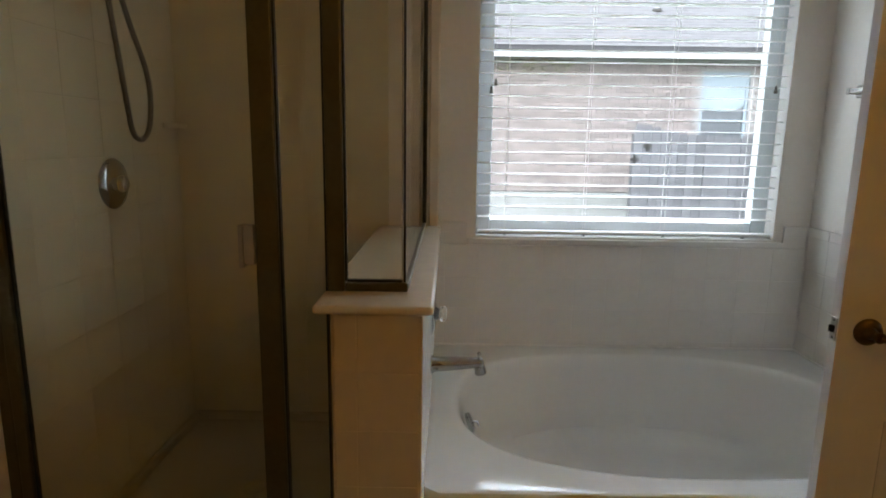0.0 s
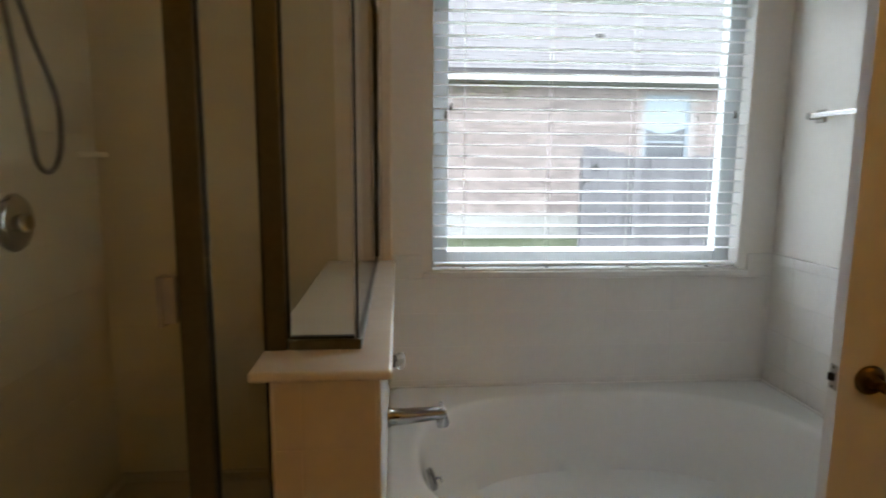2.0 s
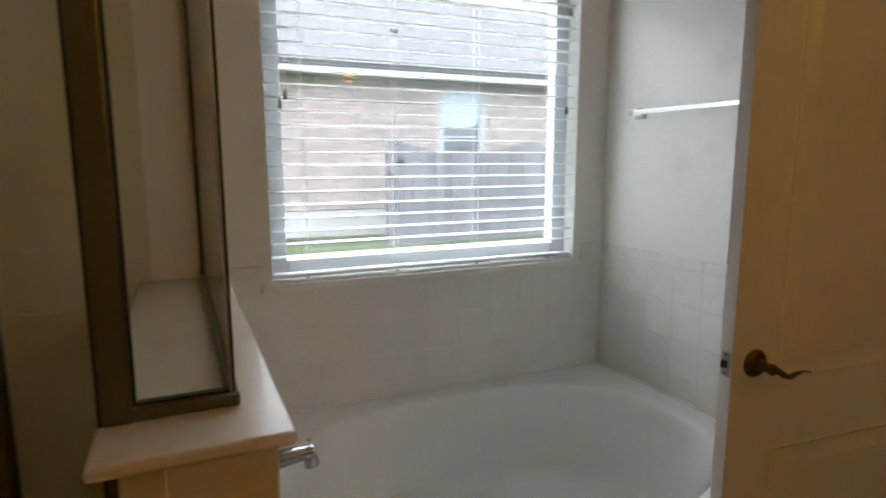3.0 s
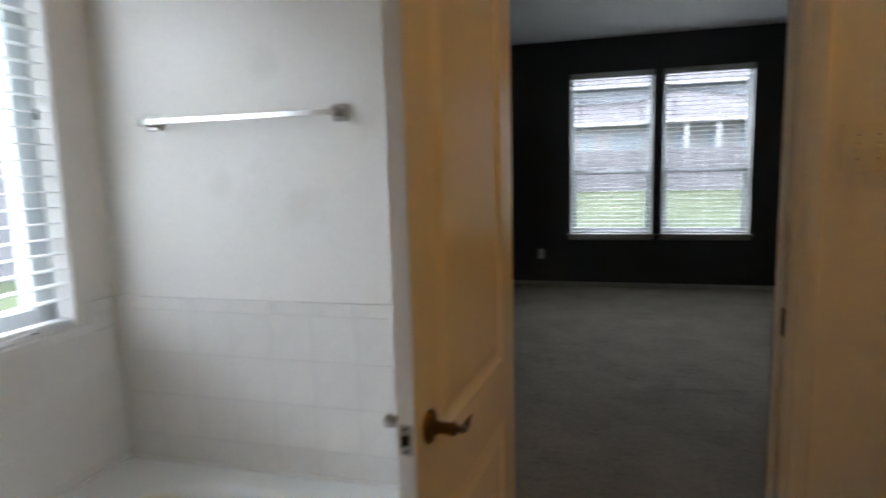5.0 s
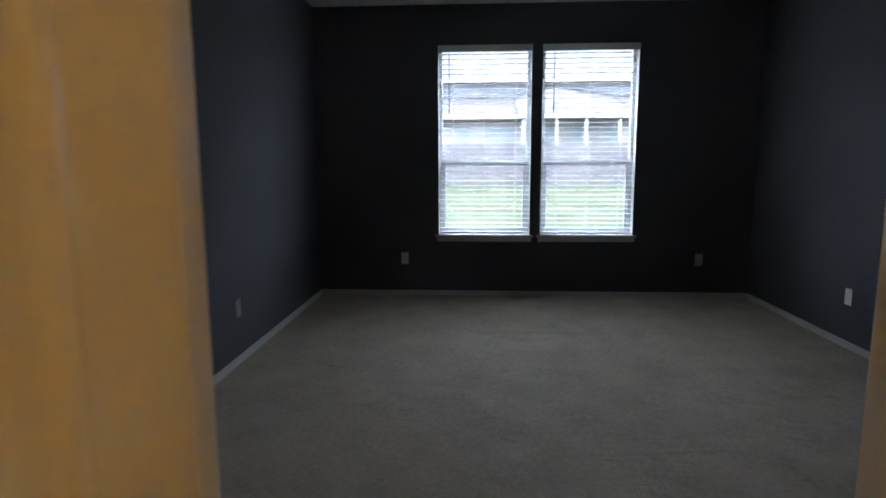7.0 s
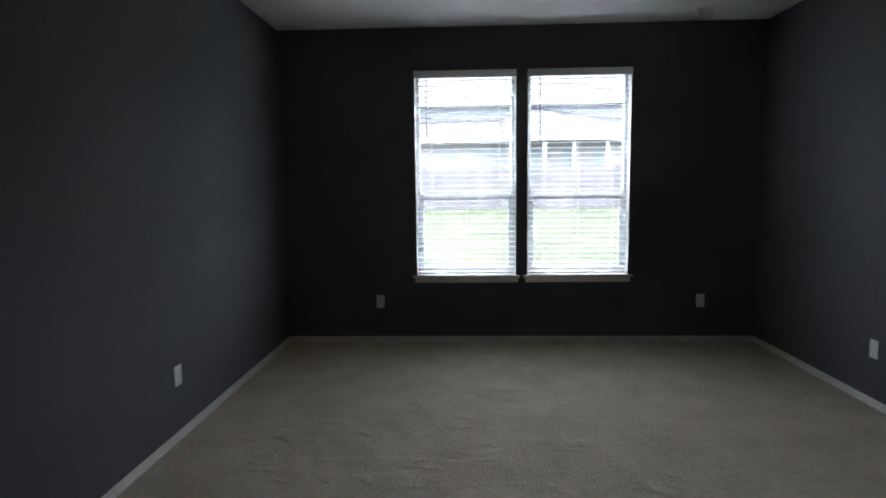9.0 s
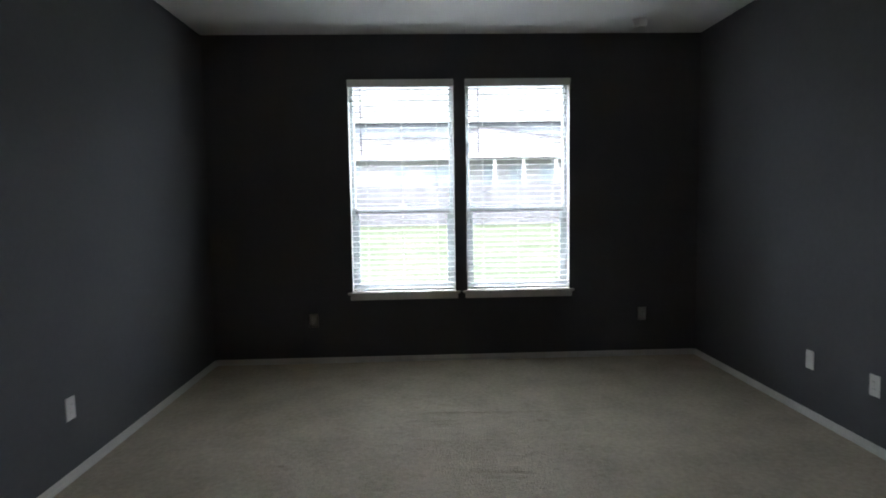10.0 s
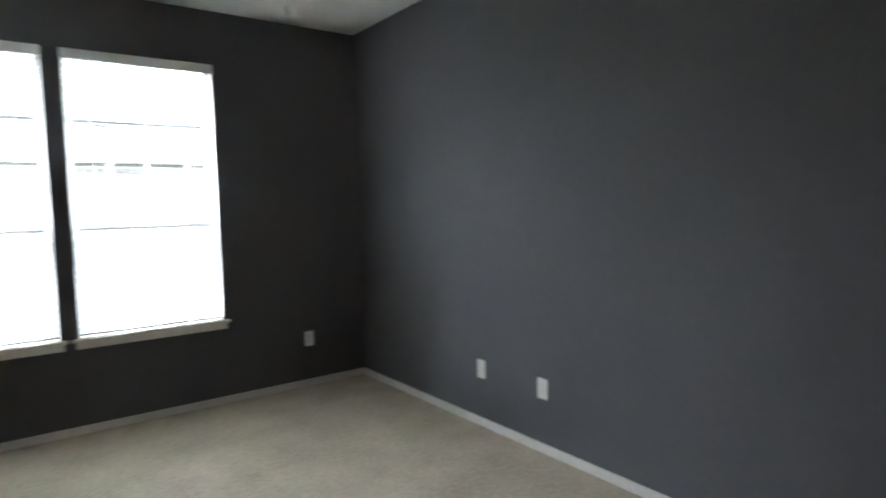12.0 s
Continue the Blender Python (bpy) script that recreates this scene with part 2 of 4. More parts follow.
def tube(bm, points, radii, n=10, flat=1.0):
    """A round bar along points, with a radius at each."""
    pts = [Vector(p) for p in points]
    rings = []
    side = None
    for i, p in enumerate(pts):
        d = (pts[min(i + 1, len(pts) - 1)] - pts[max(i - 1, 0)]).normalized()
        if side is None:
            side = d.cross(Vector((0, 0, 1)) if abs(d.z) < 0.9 else Vector((0, 1, 0))).normalized()
        side = (side - d * side.dot(d)).normalized()
        up = d.cross(side)
        r = radii[i] if isinstance(radii, (list, tuple)) else radii
        rings.append([bm.verts.new(p + side * r * math.cos(2 * math.pi * k / n) + up * r * flat * math.sin(2 * math.pi * k / n)) for k in range(n)])
    for a, b in zip(rings, rings[1:]):
        for k in range(n):
            bm.faces.new((a[k], a[(k + 1) % n], b[(k + 1) % n], b[k]))
    bm.faces.new(rings[0][::-1])
    bm.faces.new(rings[-1])
    return bm


def prism(bm, outline, axis, a, b):
    """A closed outline in the two other axes, drawn from a to b along axis ('x', 'y' or 'z')."""
    def at(u, v, w):
        return {"x": (w, u, v), "y": (u, w, v), "z": (u, v, w)}[axis]
    lo, hi = ([bm.verts.new(at(u, v, w)) for u, v in outline] for w in (a, b))
    n = len(outline)
    for k in range(n):
        bm.faces.new((lo[k], lo[(k + 1) % n], hi[(k + 1) % n], hi[k]))
    bm.faces.new(lo[::-1])
    bm.faces.new(hi)
    return bm


def finish(bm, name, mat, smooth=False):
    bmesh.ops.recalc_face_normals(bm, faces=bm.faces)
    me = bpy.data.meshes.new(name)
    bm.to_mesh(me)
    bm.free()
    me.materials.append(mat)
    if smooth:
        me.polygons.foreach_set("use_smooth", [True] * len(me.polygons))
        me.set_sharp_from_angle(angle=radians(40))
    return me


def part(name, bm, mat, parent=None, label="", smooth=False):
    """Links bm as one mesh object under a thing or under a part."""
    ob = new(name, finish(bm, name, mat, smooth))
    ob.parent = parent
    if label:
        tagged(ob, label)
    return ob


def thing(name, x, y, z, label, category, group="", kind=""):
    ob = new(name)
    ob.location = (x, y, z)
    ob.empty_display_size = 0.05
    bpy.context.view_layer.update()
    return tagged(ob, label, category, group, kind)


def under(name, bm, mat, parent, label="", smooth=False):
    """A part whose mesh is given in world places."""
    root = parent
    off = Vector((0, 0, 0))
    while root:
        off += root.location
        root = root.parent
    bmesh.ops.translate(bm, verts=bm.verts, vec=-off)
    return part(name, bm, mat, parent, label, smooth)


def B(*a, **k):
    return box(bmesh.new(), *a, **k)


def setting(name, bm, mat, label, category, smooth=False):
    return tagged(part(name, bm, mat, None, "", smooth), label, category, kind="structure")


def wall_with(axis, a, b, u0, u1, z0, z1, holes):
    """One connected wall between planes a and b of axis, from u0 to u1, with openings (u0, u1, z0, z1) cut through it."""
    us = sorted({u0, u1, *(h[0] for h in holes), *(h[1] for h in holes)})
    zs = sorted({z0, z1, *(max(z0, h[2]) for h in holes), *(min(z1, h[3]) for h in holes)})

    def solid(i, k):
        if not (0 <= i < len(us) - 1 and 0 <= k < len(zs) - 1):
            return False
        u, z = (us[i] + us[i + 1]) / 2, (zs[k] + zs[k + 1]) / 2
        return not any(p < u < q and r < z < t for p, q, r, t in holes)
    bm = bmesh.new()
    made = {}

    def corner(i, k, side):
        if (i, k, side) not in made:
            w = b if side else a
            made[i, k, side] = bm.verts.new((w, us[i], zs[k]) if axis == "x" else (us[i], w, zs[k]))
        return made[i, k, side]
    for i in range(len(us) - 1):
        for k in range(len(zs) - 1):
            if not solid(i, k):
                continue
            ring = [(i, k), (i + 1, k), (i + 1, k + 1), (i, k + 1)]
            for side in (0, 1):
                bm.faces.new([corner(*c, side) for c in ring])
            for (di, dk), (c, d) in zip(((0, -1), (1, 0), (0, 1), (-1, 0)), zip(ring, ring[1:] + ring[:1])):
                if not solid(i + di, k + dk):
                    bm.faces.new([corner(*c, 0), corner(*d, 0), corner(*d, 1), corner(*c, 1)])
    return bm

# ---- plan ----
XE = 3.10            # bathroom's east wall, room side; the partition is 0.12 thick
XB = 3.22            # bedroom's west wall, room side
YN = 4.165           # bathroom's north wall, room side
XW = 0.10            # shower's west wall, room side
EX = 8.215           # bedroom's east wall, room side
BY0, BY1 = -0.178, 3.963
CEIL = 2.74
JS, JN, HEAD = 1.960, 2.731, 2.04   # doorway between jamb faces, and its height
BWX0, BWX1, BWZ0, BWZ1 = 1.505, 2.934, 0.843, 2.20
WINS = [(1.910, 2.787), (0.931, 1.811)]
WZ0, WZ1 = 0.600, 2.374
YG = 2.915           # plane of the shower's front
HW0, HW1 = 1.084, 1.316   # half wall between shower and tub
TUBZ = 0.305
SOUTH = -0.75

# ---- structure ----
setting("wall_bathroom_north", wall_with("y", YN, YN + 0.16, XW - 0.15, XE + 0.06, 0, CEIL, [(BWX0, BWX1, BWZ0, BWZ1)]), M_BATH, "cream painted wall with a window over the tub", "wall")
setting("wall_bathroom_east", wall_with("x", XE, XE + 0.06, SOUTH, YN, 0, CEIL, [(JS - 0.02, JN + 0.02, 0, HEAD + 0.02)]), M_BATH_E, "cream painted wall with touched-up paint patches", "wall")
setting("wall_bathroom_west", B(XW - 0.15, XW, SOUTH, YN, 0, CEIL), M_BATH, "cream painted bathroom wall", "wall")
setting("wall_shower_return", B(XW, 0.128, SOUTH, YG + 0.03, 0, CEIL), M_BATH, "cream painted wall beside the shower door", "wall")
setting("wall_bathroom_south", B(XW - 0.15, XE + 0.06, SOUTH - 0.15, SOUTH, 0, CEIL), M_BATH, "cream painted bathroom wall", "wall")
setting("wall_bedroom_west", wall_with("x", XB - 0.06, XB, BY0, BY1, 0, CEIL, [(JS - 0.02, JN + 0.02, 0, HEAD + 0.02)]), M_CHAR, "charcoal painted wall with a doorway", "wall")
setting("wall_bedroom_north", B(XB - 0.06, EX + 0.16, BY1, BY1 + 0.16, 0, CEIL), M_CHAR, "charcoal painted bedroom wall", "wall")
setting("wall_bedroom_south", B(XB - 0.06, EX + 0.16, BY0 - 0.16, BY0, 0, CEIL), M_CHAR, "charcoal painted bedroom wall", "wall")
setting("wall_bedroom_east", wall_with("x", EX, EX + 0.16, BY0, BY1, 0, CEIL, [(a, b, WZ0, WZ1) for a, b in WINS]), M_CHAR, "charcoal painted wall with two windows", "wall")
setting("ceiling_bathroom", B(XW - 0.15, XE + 0.06, SOUTH - 0.15, YN + 0.16, CEIL, CEIL + 0.12), M_CEIL, "white painted bathroom ceiling", "ceiling")
setting("ceiling_bedroom", B(XE + 0.062, EX + 0.16, BY0 - 0.16, BY1 + 0.16, CEIL, CEIL + 0.12), M_CEIL, "white textured bedroom ceiling", "ceiling")
setting("floor_bathroom", B(XW - 0.15, XE + 0.05, SOUTH - 0.15, 2.868, -0.12, 0), M_VINYL, "beige vinyl bathroom floor", "floor")


def carpet():
    """Carpet with soft waves where it has come loose from the floor, a few creases and many small dents in the pile."""
    nx, ny = 520, 240
    xs = XE + 0.05 + (EX - XE - 0.05) * np.arange(nx + 1) / nx
    ys = BY0 + (BY1 - BY0) * np.arange(ny + 1) / ny
    X, Y = np.meshgrid(xs, ys, indexing="ij")
    Z = np.array([[0.006 * noise.noise((x * 0.9, y * 0.9, 3)) + 0.0035 * noise.noise((x * 3.1, y * 3.1, 7)) + 0.0035 * noise.noise((x * 9, y * 9, 5)) for y in ys] for x in xs])
    creases = [(6.055, 0.04, 0.2, 0.02, 0.007, 0.011), (6.085, 0.38, 0.13, -0.27, 0.006, 0.011), (5.07, 1.62, 0.5, 0.10, 0.005, 0.012), (6.945, 2.0, 0.24, -0.02, 0.008, 0.014),
               (6.95, 1.4, 0.3, 0.05, 0.005, 0.016)]
    rng = random.Random(11)
    for k in range(760):
        creases.append((rng.uniform(3.6, 7.4), rng.uniform(0.0, 3.8), rng.uniform(0.018, 0.065), rng.gauss(0.0, 0.6), rng.choice((-1, 1, 1)) * rng.uniform(0.0025, 0.0065), rng.uniform(0.010, 0.015)))
    for cx, cy, ln, tilt, h, w in creases:
        u = (X - cx) * math.cos(tilt) + (Y - cy) * math.sin(tilt)
        v = -(X - cx) * math.sin(tilt) + (Y - cy) * math.cos(tilt)
        Z += h * np.exp(-(u / w) ** 2) * np.exp(-(v / ln) ** 2)
    Z *= np.clip(np.minimum(np.minimum(X - XE, EX - X), np.minimum(Y - BY0, BY1 - Y)) / 0.3, 0, 1)
    bm = bmesh.new()
    grid = [[bm.verts.new((X[i, j], Y[i, j], Z[i, j])) for j in range(ny + 1)] for i in range(nx + 1)]
    for i in range(nx):
        for j in range(ny):
            bm.faces.new((grid[i][j], grid[i + 1][j], grid[i + 1][j + 1], grid[i][j + 1]))
    return bm


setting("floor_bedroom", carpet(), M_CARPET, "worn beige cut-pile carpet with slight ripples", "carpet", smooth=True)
setting("floor_shower", B(XW - 0.15, XE + 0.05, 2.869, YN, -0.26, -0.141), M_CONC, "concrete slab under shower and tub", "floor")
setting("floor_slab", B(XE + 0.05, EX + 0.16, BY0 - 0.16, BY1 + 0.16, -0.14, -0.02), M_CONC, "concrete slab under the carpet", "floor")


def board(axis, at, side, u0, u1):
    """A baseboard along a wall at a plane; side: the way into the room."""
    h, d = 0.048, 0.013
    prof = [(0, 0), (d, 0), (d, h - 0.03), (d - 0.004, h - 0.022), (d - 0.005, h - 0.01), (d - 0.009, h), (0, h)]
    bm = bmesh.new()
    return prism(bm, [(at + side * (p + 0.0005), q) for p, q in prof], axis, u0, u1)


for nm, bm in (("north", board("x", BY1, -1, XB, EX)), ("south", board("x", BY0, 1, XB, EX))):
    setting("baseboard_" + nm, bm, M_BASE, "grey-white wooden baseboard", "baseboard")
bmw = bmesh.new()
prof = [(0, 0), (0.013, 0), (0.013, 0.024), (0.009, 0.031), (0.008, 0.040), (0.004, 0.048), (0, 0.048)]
setting("baseboard_east", prism(bmw, [(EX - 0.0005 - p, q) for p, q in prof], "y", BY0 + 0.0145, BY1 - 0.0145), M_BASE, "grey-white wooden baseboard", "baseboard")
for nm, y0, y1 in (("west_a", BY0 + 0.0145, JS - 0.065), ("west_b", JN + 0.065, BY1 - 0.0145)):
    setting("baseboard_" + nm, prism(bmesh.new(), [(XB + 0.0005 + p, q) for p, q in prof], "y", y0, y1), M_BASE, "grey-white wooden baseboard", "baseboard")
setting("baseboard_bath", prism(bmesh.new(), [(XE - 0.0005 - p, q) for p, q in prof], "y", SOUTH, JS - 0.065), M_BASE, "grey-white wooden baseboard", "baseboard")


# doorway: jambs, stops, casing
door_frame = thing("door_frame", XE + 0.06, (JS + JN) / 2, 0, "white painted wooden door frame with moulded casing", "door frame", kind="structure")
under("jamb", B(XE - 0.002, XB + 0.002, JS - 0.019, JS, 0, HEAD, bevel=0.002), M_TRIM, door_frame)
under("jamb", B(XE - 0.002, XB + 0.002, JN, JN + 0.019, 0, HEAD, bevel=0.002), M_TRIM, door_frame)
under("head_jamb", B(XE - 0.002, XB + 0.002, JS - 0.019, JN + 0.019, HEAD, HEAD + 0.019, bevel=0.002), M_TRIM, door_frame)
under("door_stop", B(XE + 0.045, XE + 0.08, JS, JS + 0.011, 0, HEAD, bevel=0.003), M_TRIM, door_frame)
under("door_stop", B(XE + 0.045, XE + 0.08, JN - 0.011, JN, 0, HEAD, bevel=0.003), M_TRIM, door_frame)
under("door_stop", B(XE + 0.045, XE + 0.08, JS + 0.012, JN - 0.012, HEAD - 0.011, HEAD, bevel=0.003), M_TRIM, door_frame)


def casing(side, x, y, out, z1):
    """An upright moulded casing; out: the way the wall side lies from the opening."""
    w = 0.062
    pr = [(0, 0), (0, 0.010), (0.006, 0.013), (0.018, 0.011), (0.030, 0.016), (0.046, 0.018), (w - 0.004, 0.018), (w, 0.013), (w, 0)]
    return prism(bmesh.new(), [(x + side * d, y + out * u) for u, d in pr], "z", 0, z1)


for side, x in ((-1, XE), (1, XB)):
    for y, out in ((JS - 0.005, -1), (JN + 0.005, 1)):
        under("casing", casing(side, x, y, out, HEAD + 0.06), M_TRIM, door_frame)
    x0, x1 = sorted((x, x + side * 0.016))
    under("head_casing", B(x0, x1, JS - 0.005, JN + 0.005, HEAD + 0.004, HEAD + 0.062, bevel=0.004), M_TRIM, door_frame)
strike = under("strike_plate", B(XE + 0.012, XE + 0.042, JS - 0.0005, JS + 0.0025, 0.862, 0.939, bevel=0.001), M_BRONZE, door_frame, "dark bronze strike plate")
b = bmesh.new()
box(b, XE + 0.020, XE + 0.035, JS + 0.0022, JS + 0.0032, 0.885, 0.917)
under("strike_hole", b, M_DARK, strike)


# ---- door leaf, open into the bathroom ----
def door_leaf():
    L, T, H = 0.768, 0.035, 2.02
    d = thing("panel_door", XE - 0.003, JN, 0.008, "white two-panel interior door standing open", "door")
    d.rotation_euler = (0, 0, radians(-4.9))
    # its own axes: -x along the leaf, -y the face towards the doorway
    P = [(0.13, L - 0.13, 0.20, 0.62), (0.13, L - 0.13, 0.79, H - 0.13)]
    bm = bmesh.new()
    for a, b2, c, e in [(0, 0.13, 0, H), (L - 0.13, L, 0, H), (0.13, L - 0.13, 0, 0.20), (0.13, L - 0.13, 0.62, 0.79), (0.13, L - 0.13, H - 0.13, H)]:
        box(bm, -b2, -a, -T, 0, c, e)
    bmesh.ops.remove_doubles(bm, verts=bm.verts, dist=1e-5)
    part("leaf", bm, M_DOOR, d)
    for u0, u1, z0, z1 in P:
        bm = bmesh.new()
        for yf, s in ((-T, 1), (0, -1)):
            rings = []
            for inset, depth in ((0, 0.0), (0.006, -0.002), (0.014, 0.006), (0.022, 0.009), (0.034, 0.009), (0.062, 0.003), (0.066, 0.003)):
                y = yf + s * depth
                rings.append([bm.verts.new(c) for c in ((-u0 - inset, y, z0 + inset), (-u1 + inset, y, z0 + inset), (-u1 + inset, y, z1 - inset), (-u0 - inset, y, z1 - inset))])
            for a, b2 in zip(rings, rings[1:]):
                for k in range(4):
                    bm.faces.new((a[k], a[(k + 1) % 4], b2[(k + 1) % 4], b2[k]))
            bm.faces.new(rings[-1])
        part("panel", bm, M_DOOR, d)
    # latch
    zl = 0.842
    latch = part("latch_plate", B(-L - 0.0015, -L + 0.001, -T / 2 - 0.0125, -T / 2 + 0.0125, zl - 0.029, zl + 0.029, bevel=0.0006), M_STEEL, d, "nickel latch plate")
    part("latch_bolt", prism(bmesh.new(), [(-L - 0.001, -T / 2 - 0.007), (-L - 0.010, -T / 2 + 0.006), (-L - 0.001, -T / 2 + 0.007)], "z", zl - 0.009, zl + 0.009), M_DARK, latch)
    for dz in (-0.022, 0.022):
        part("screw", lathe(bmesh.new(), [(0.003, 0), (0.003, 0.001), (0.001, 0.0014)], Matrix.Translation((-L - 0.0015, -T / 2, zl + dz)) @ Matrix.Rotation(radians(-90), 4, "Y"), 10), M_DARK, latch)
    for yf, s in ((-T, -1), (0, 1)):
        m = Matrix.Translation((-L + 0.068, yf, zl)) @ Matrix.Rotation(radians(90 if s < 0 else -90), 4, "X")
        rose = part("rose", lathe(bmesh.new(), [(0.033, 0), (0.034, 0.003), (0.031, 0.008), (0.024, 0.011), (0.016, 0.013), (0.0125, 0.020), (0.0115, 0.030), (0.0115, 0.040), (0.013, 0.044), (0.0135, 0.052), (0.010, 0.056)], m, 28), M_BRONZE if s < 0 else M_STEEL, d, "antique bronze lever rose" if s < 0 else "nickel lever rose", True)
        x0, y0 = -L + 0.068, yf + s * 0.048
        pts, rad = [], []
        for k in range(13):
            u = k / 12
            pts.append((x0 + 0.122 * u, y0 + s * 0.006 * math.sin(u * 3.1), zl - 0.021 * (1 - math.cos(min(1, u / 0.42) * math.pi)) / 2 + 0.007 * math.sin(max(0, u - 0.42) / 0.58 * math.pi)))
            rad.append(0.0115 - 0.0085 * u + 0.0012 * math.sin(u * 6))
        part("lever", tube(bmesh.new(), pts, rad, 12, 0.75), M_BRONZE if s < 0 else M_STEEL, rose, "", True)
    for z in (0.22, 1.02, 1.80):
        part("hinge", lathe(bmesh.new(), [(0.005, 0), (0.0065, 0.003), (0.0065, 0.086), (0.005, 0.089)], Matrix.Translation((0.004, 0.004, z)), 12), M_STEEL, d, "", True)
    return d


door_leaf()


# ---- windows and blinds ----
def window(name, axis, at, u0, u1, z0, z1, rail, label):
    """A single-hung vinyl window set into the outer half of a wall; at: outer plane side for the sash."""
    w = thing(name, *((at, (u0 + u1) / 2, z0) if axis == "x" else ((u0 + u1) / 2, at, z0)), label, "window", kind="structure")

    def bx(p, q, r, s, d0, d1, bevel=0.003):
        return B(at + d0, at + d1, p, q, r, s, bevel=bevel) if axis == "x" else B(p, q, at + d0, at + d1, r, s, bevel=bevel)
    f = 0.036 if rail else 0.075
    under("window_frame", bx(u0, u0 + f, z0, z1, 0, 0.06), M_VINYLW, w)
    under("window_frame", bx(u1 - f, u1, z0, z1, 0, 0.06), M_VINYLW, w)
    under("window_frame", bx(u0 + f, u1 - f, z0, z0 + f, 0, 0.06), M_VINYLW, w)
    under("window_frame", bx(u0 + f, u1 - f, z1 - f, z1, 0, 0.06), M_VINYLW, w)
    um = (u0 + u1) / 2
    if rail is None:
        g = under("pane", bx(u0 + f, u1 - f, z0 + f, z1 - f, 0.025, 0.029, 0.0), M_PANE, w)
        g.visible_shadow = False
        return w
    under("meeting_rail", bx(u0 + f, u1 - f, rail - 0.022, rail + 0.022, 0.002, 0.05), M_VINYLW, w)
    for a, b2 in ((u0 + f, u0 + f + 0.026), (u1 - f - 0.026, u1 - f)):
        under("lower_sash", bx(a, b2, z0 + f, rail - 0.022, 0.004, 0.034), M_VINYLW, w)
    under("lower_sash", bx(u0 + f + 0.026, u1 - f - 0.026, z0 + f, z0 + f + 0.030, 0.004, 0.034), M_VINYLW, w)
    # dark strip that paints in the shade along the meeting rail's lower edge
    under("rail_shade_strip", bx(u0 + f + 0.001, u1 - f - 0.001, rail - 0.031, rail - 0.0225, -0.004, 0.012, 0.0), M_TASSEL, w, "dark strip standing in for shade under the meeting rail")
    under("sash_lock", bx(um - 0.03, um + 0.03, rail + 0.022, rail + 0.036, 0.008, 0.03), M_VINYLW, w)
    for a, b2, d in ((z0 + f + 0.030, rail - 0.022, 0.018), (rail + 0.022, z1 - f, 0.035)):
        g = under("pane", bx(u0 + f, u1 - f, a, b2, d, d + 0.004, 0.0), M_DIMMED, w)
        g.visible_shadow = False
    return w


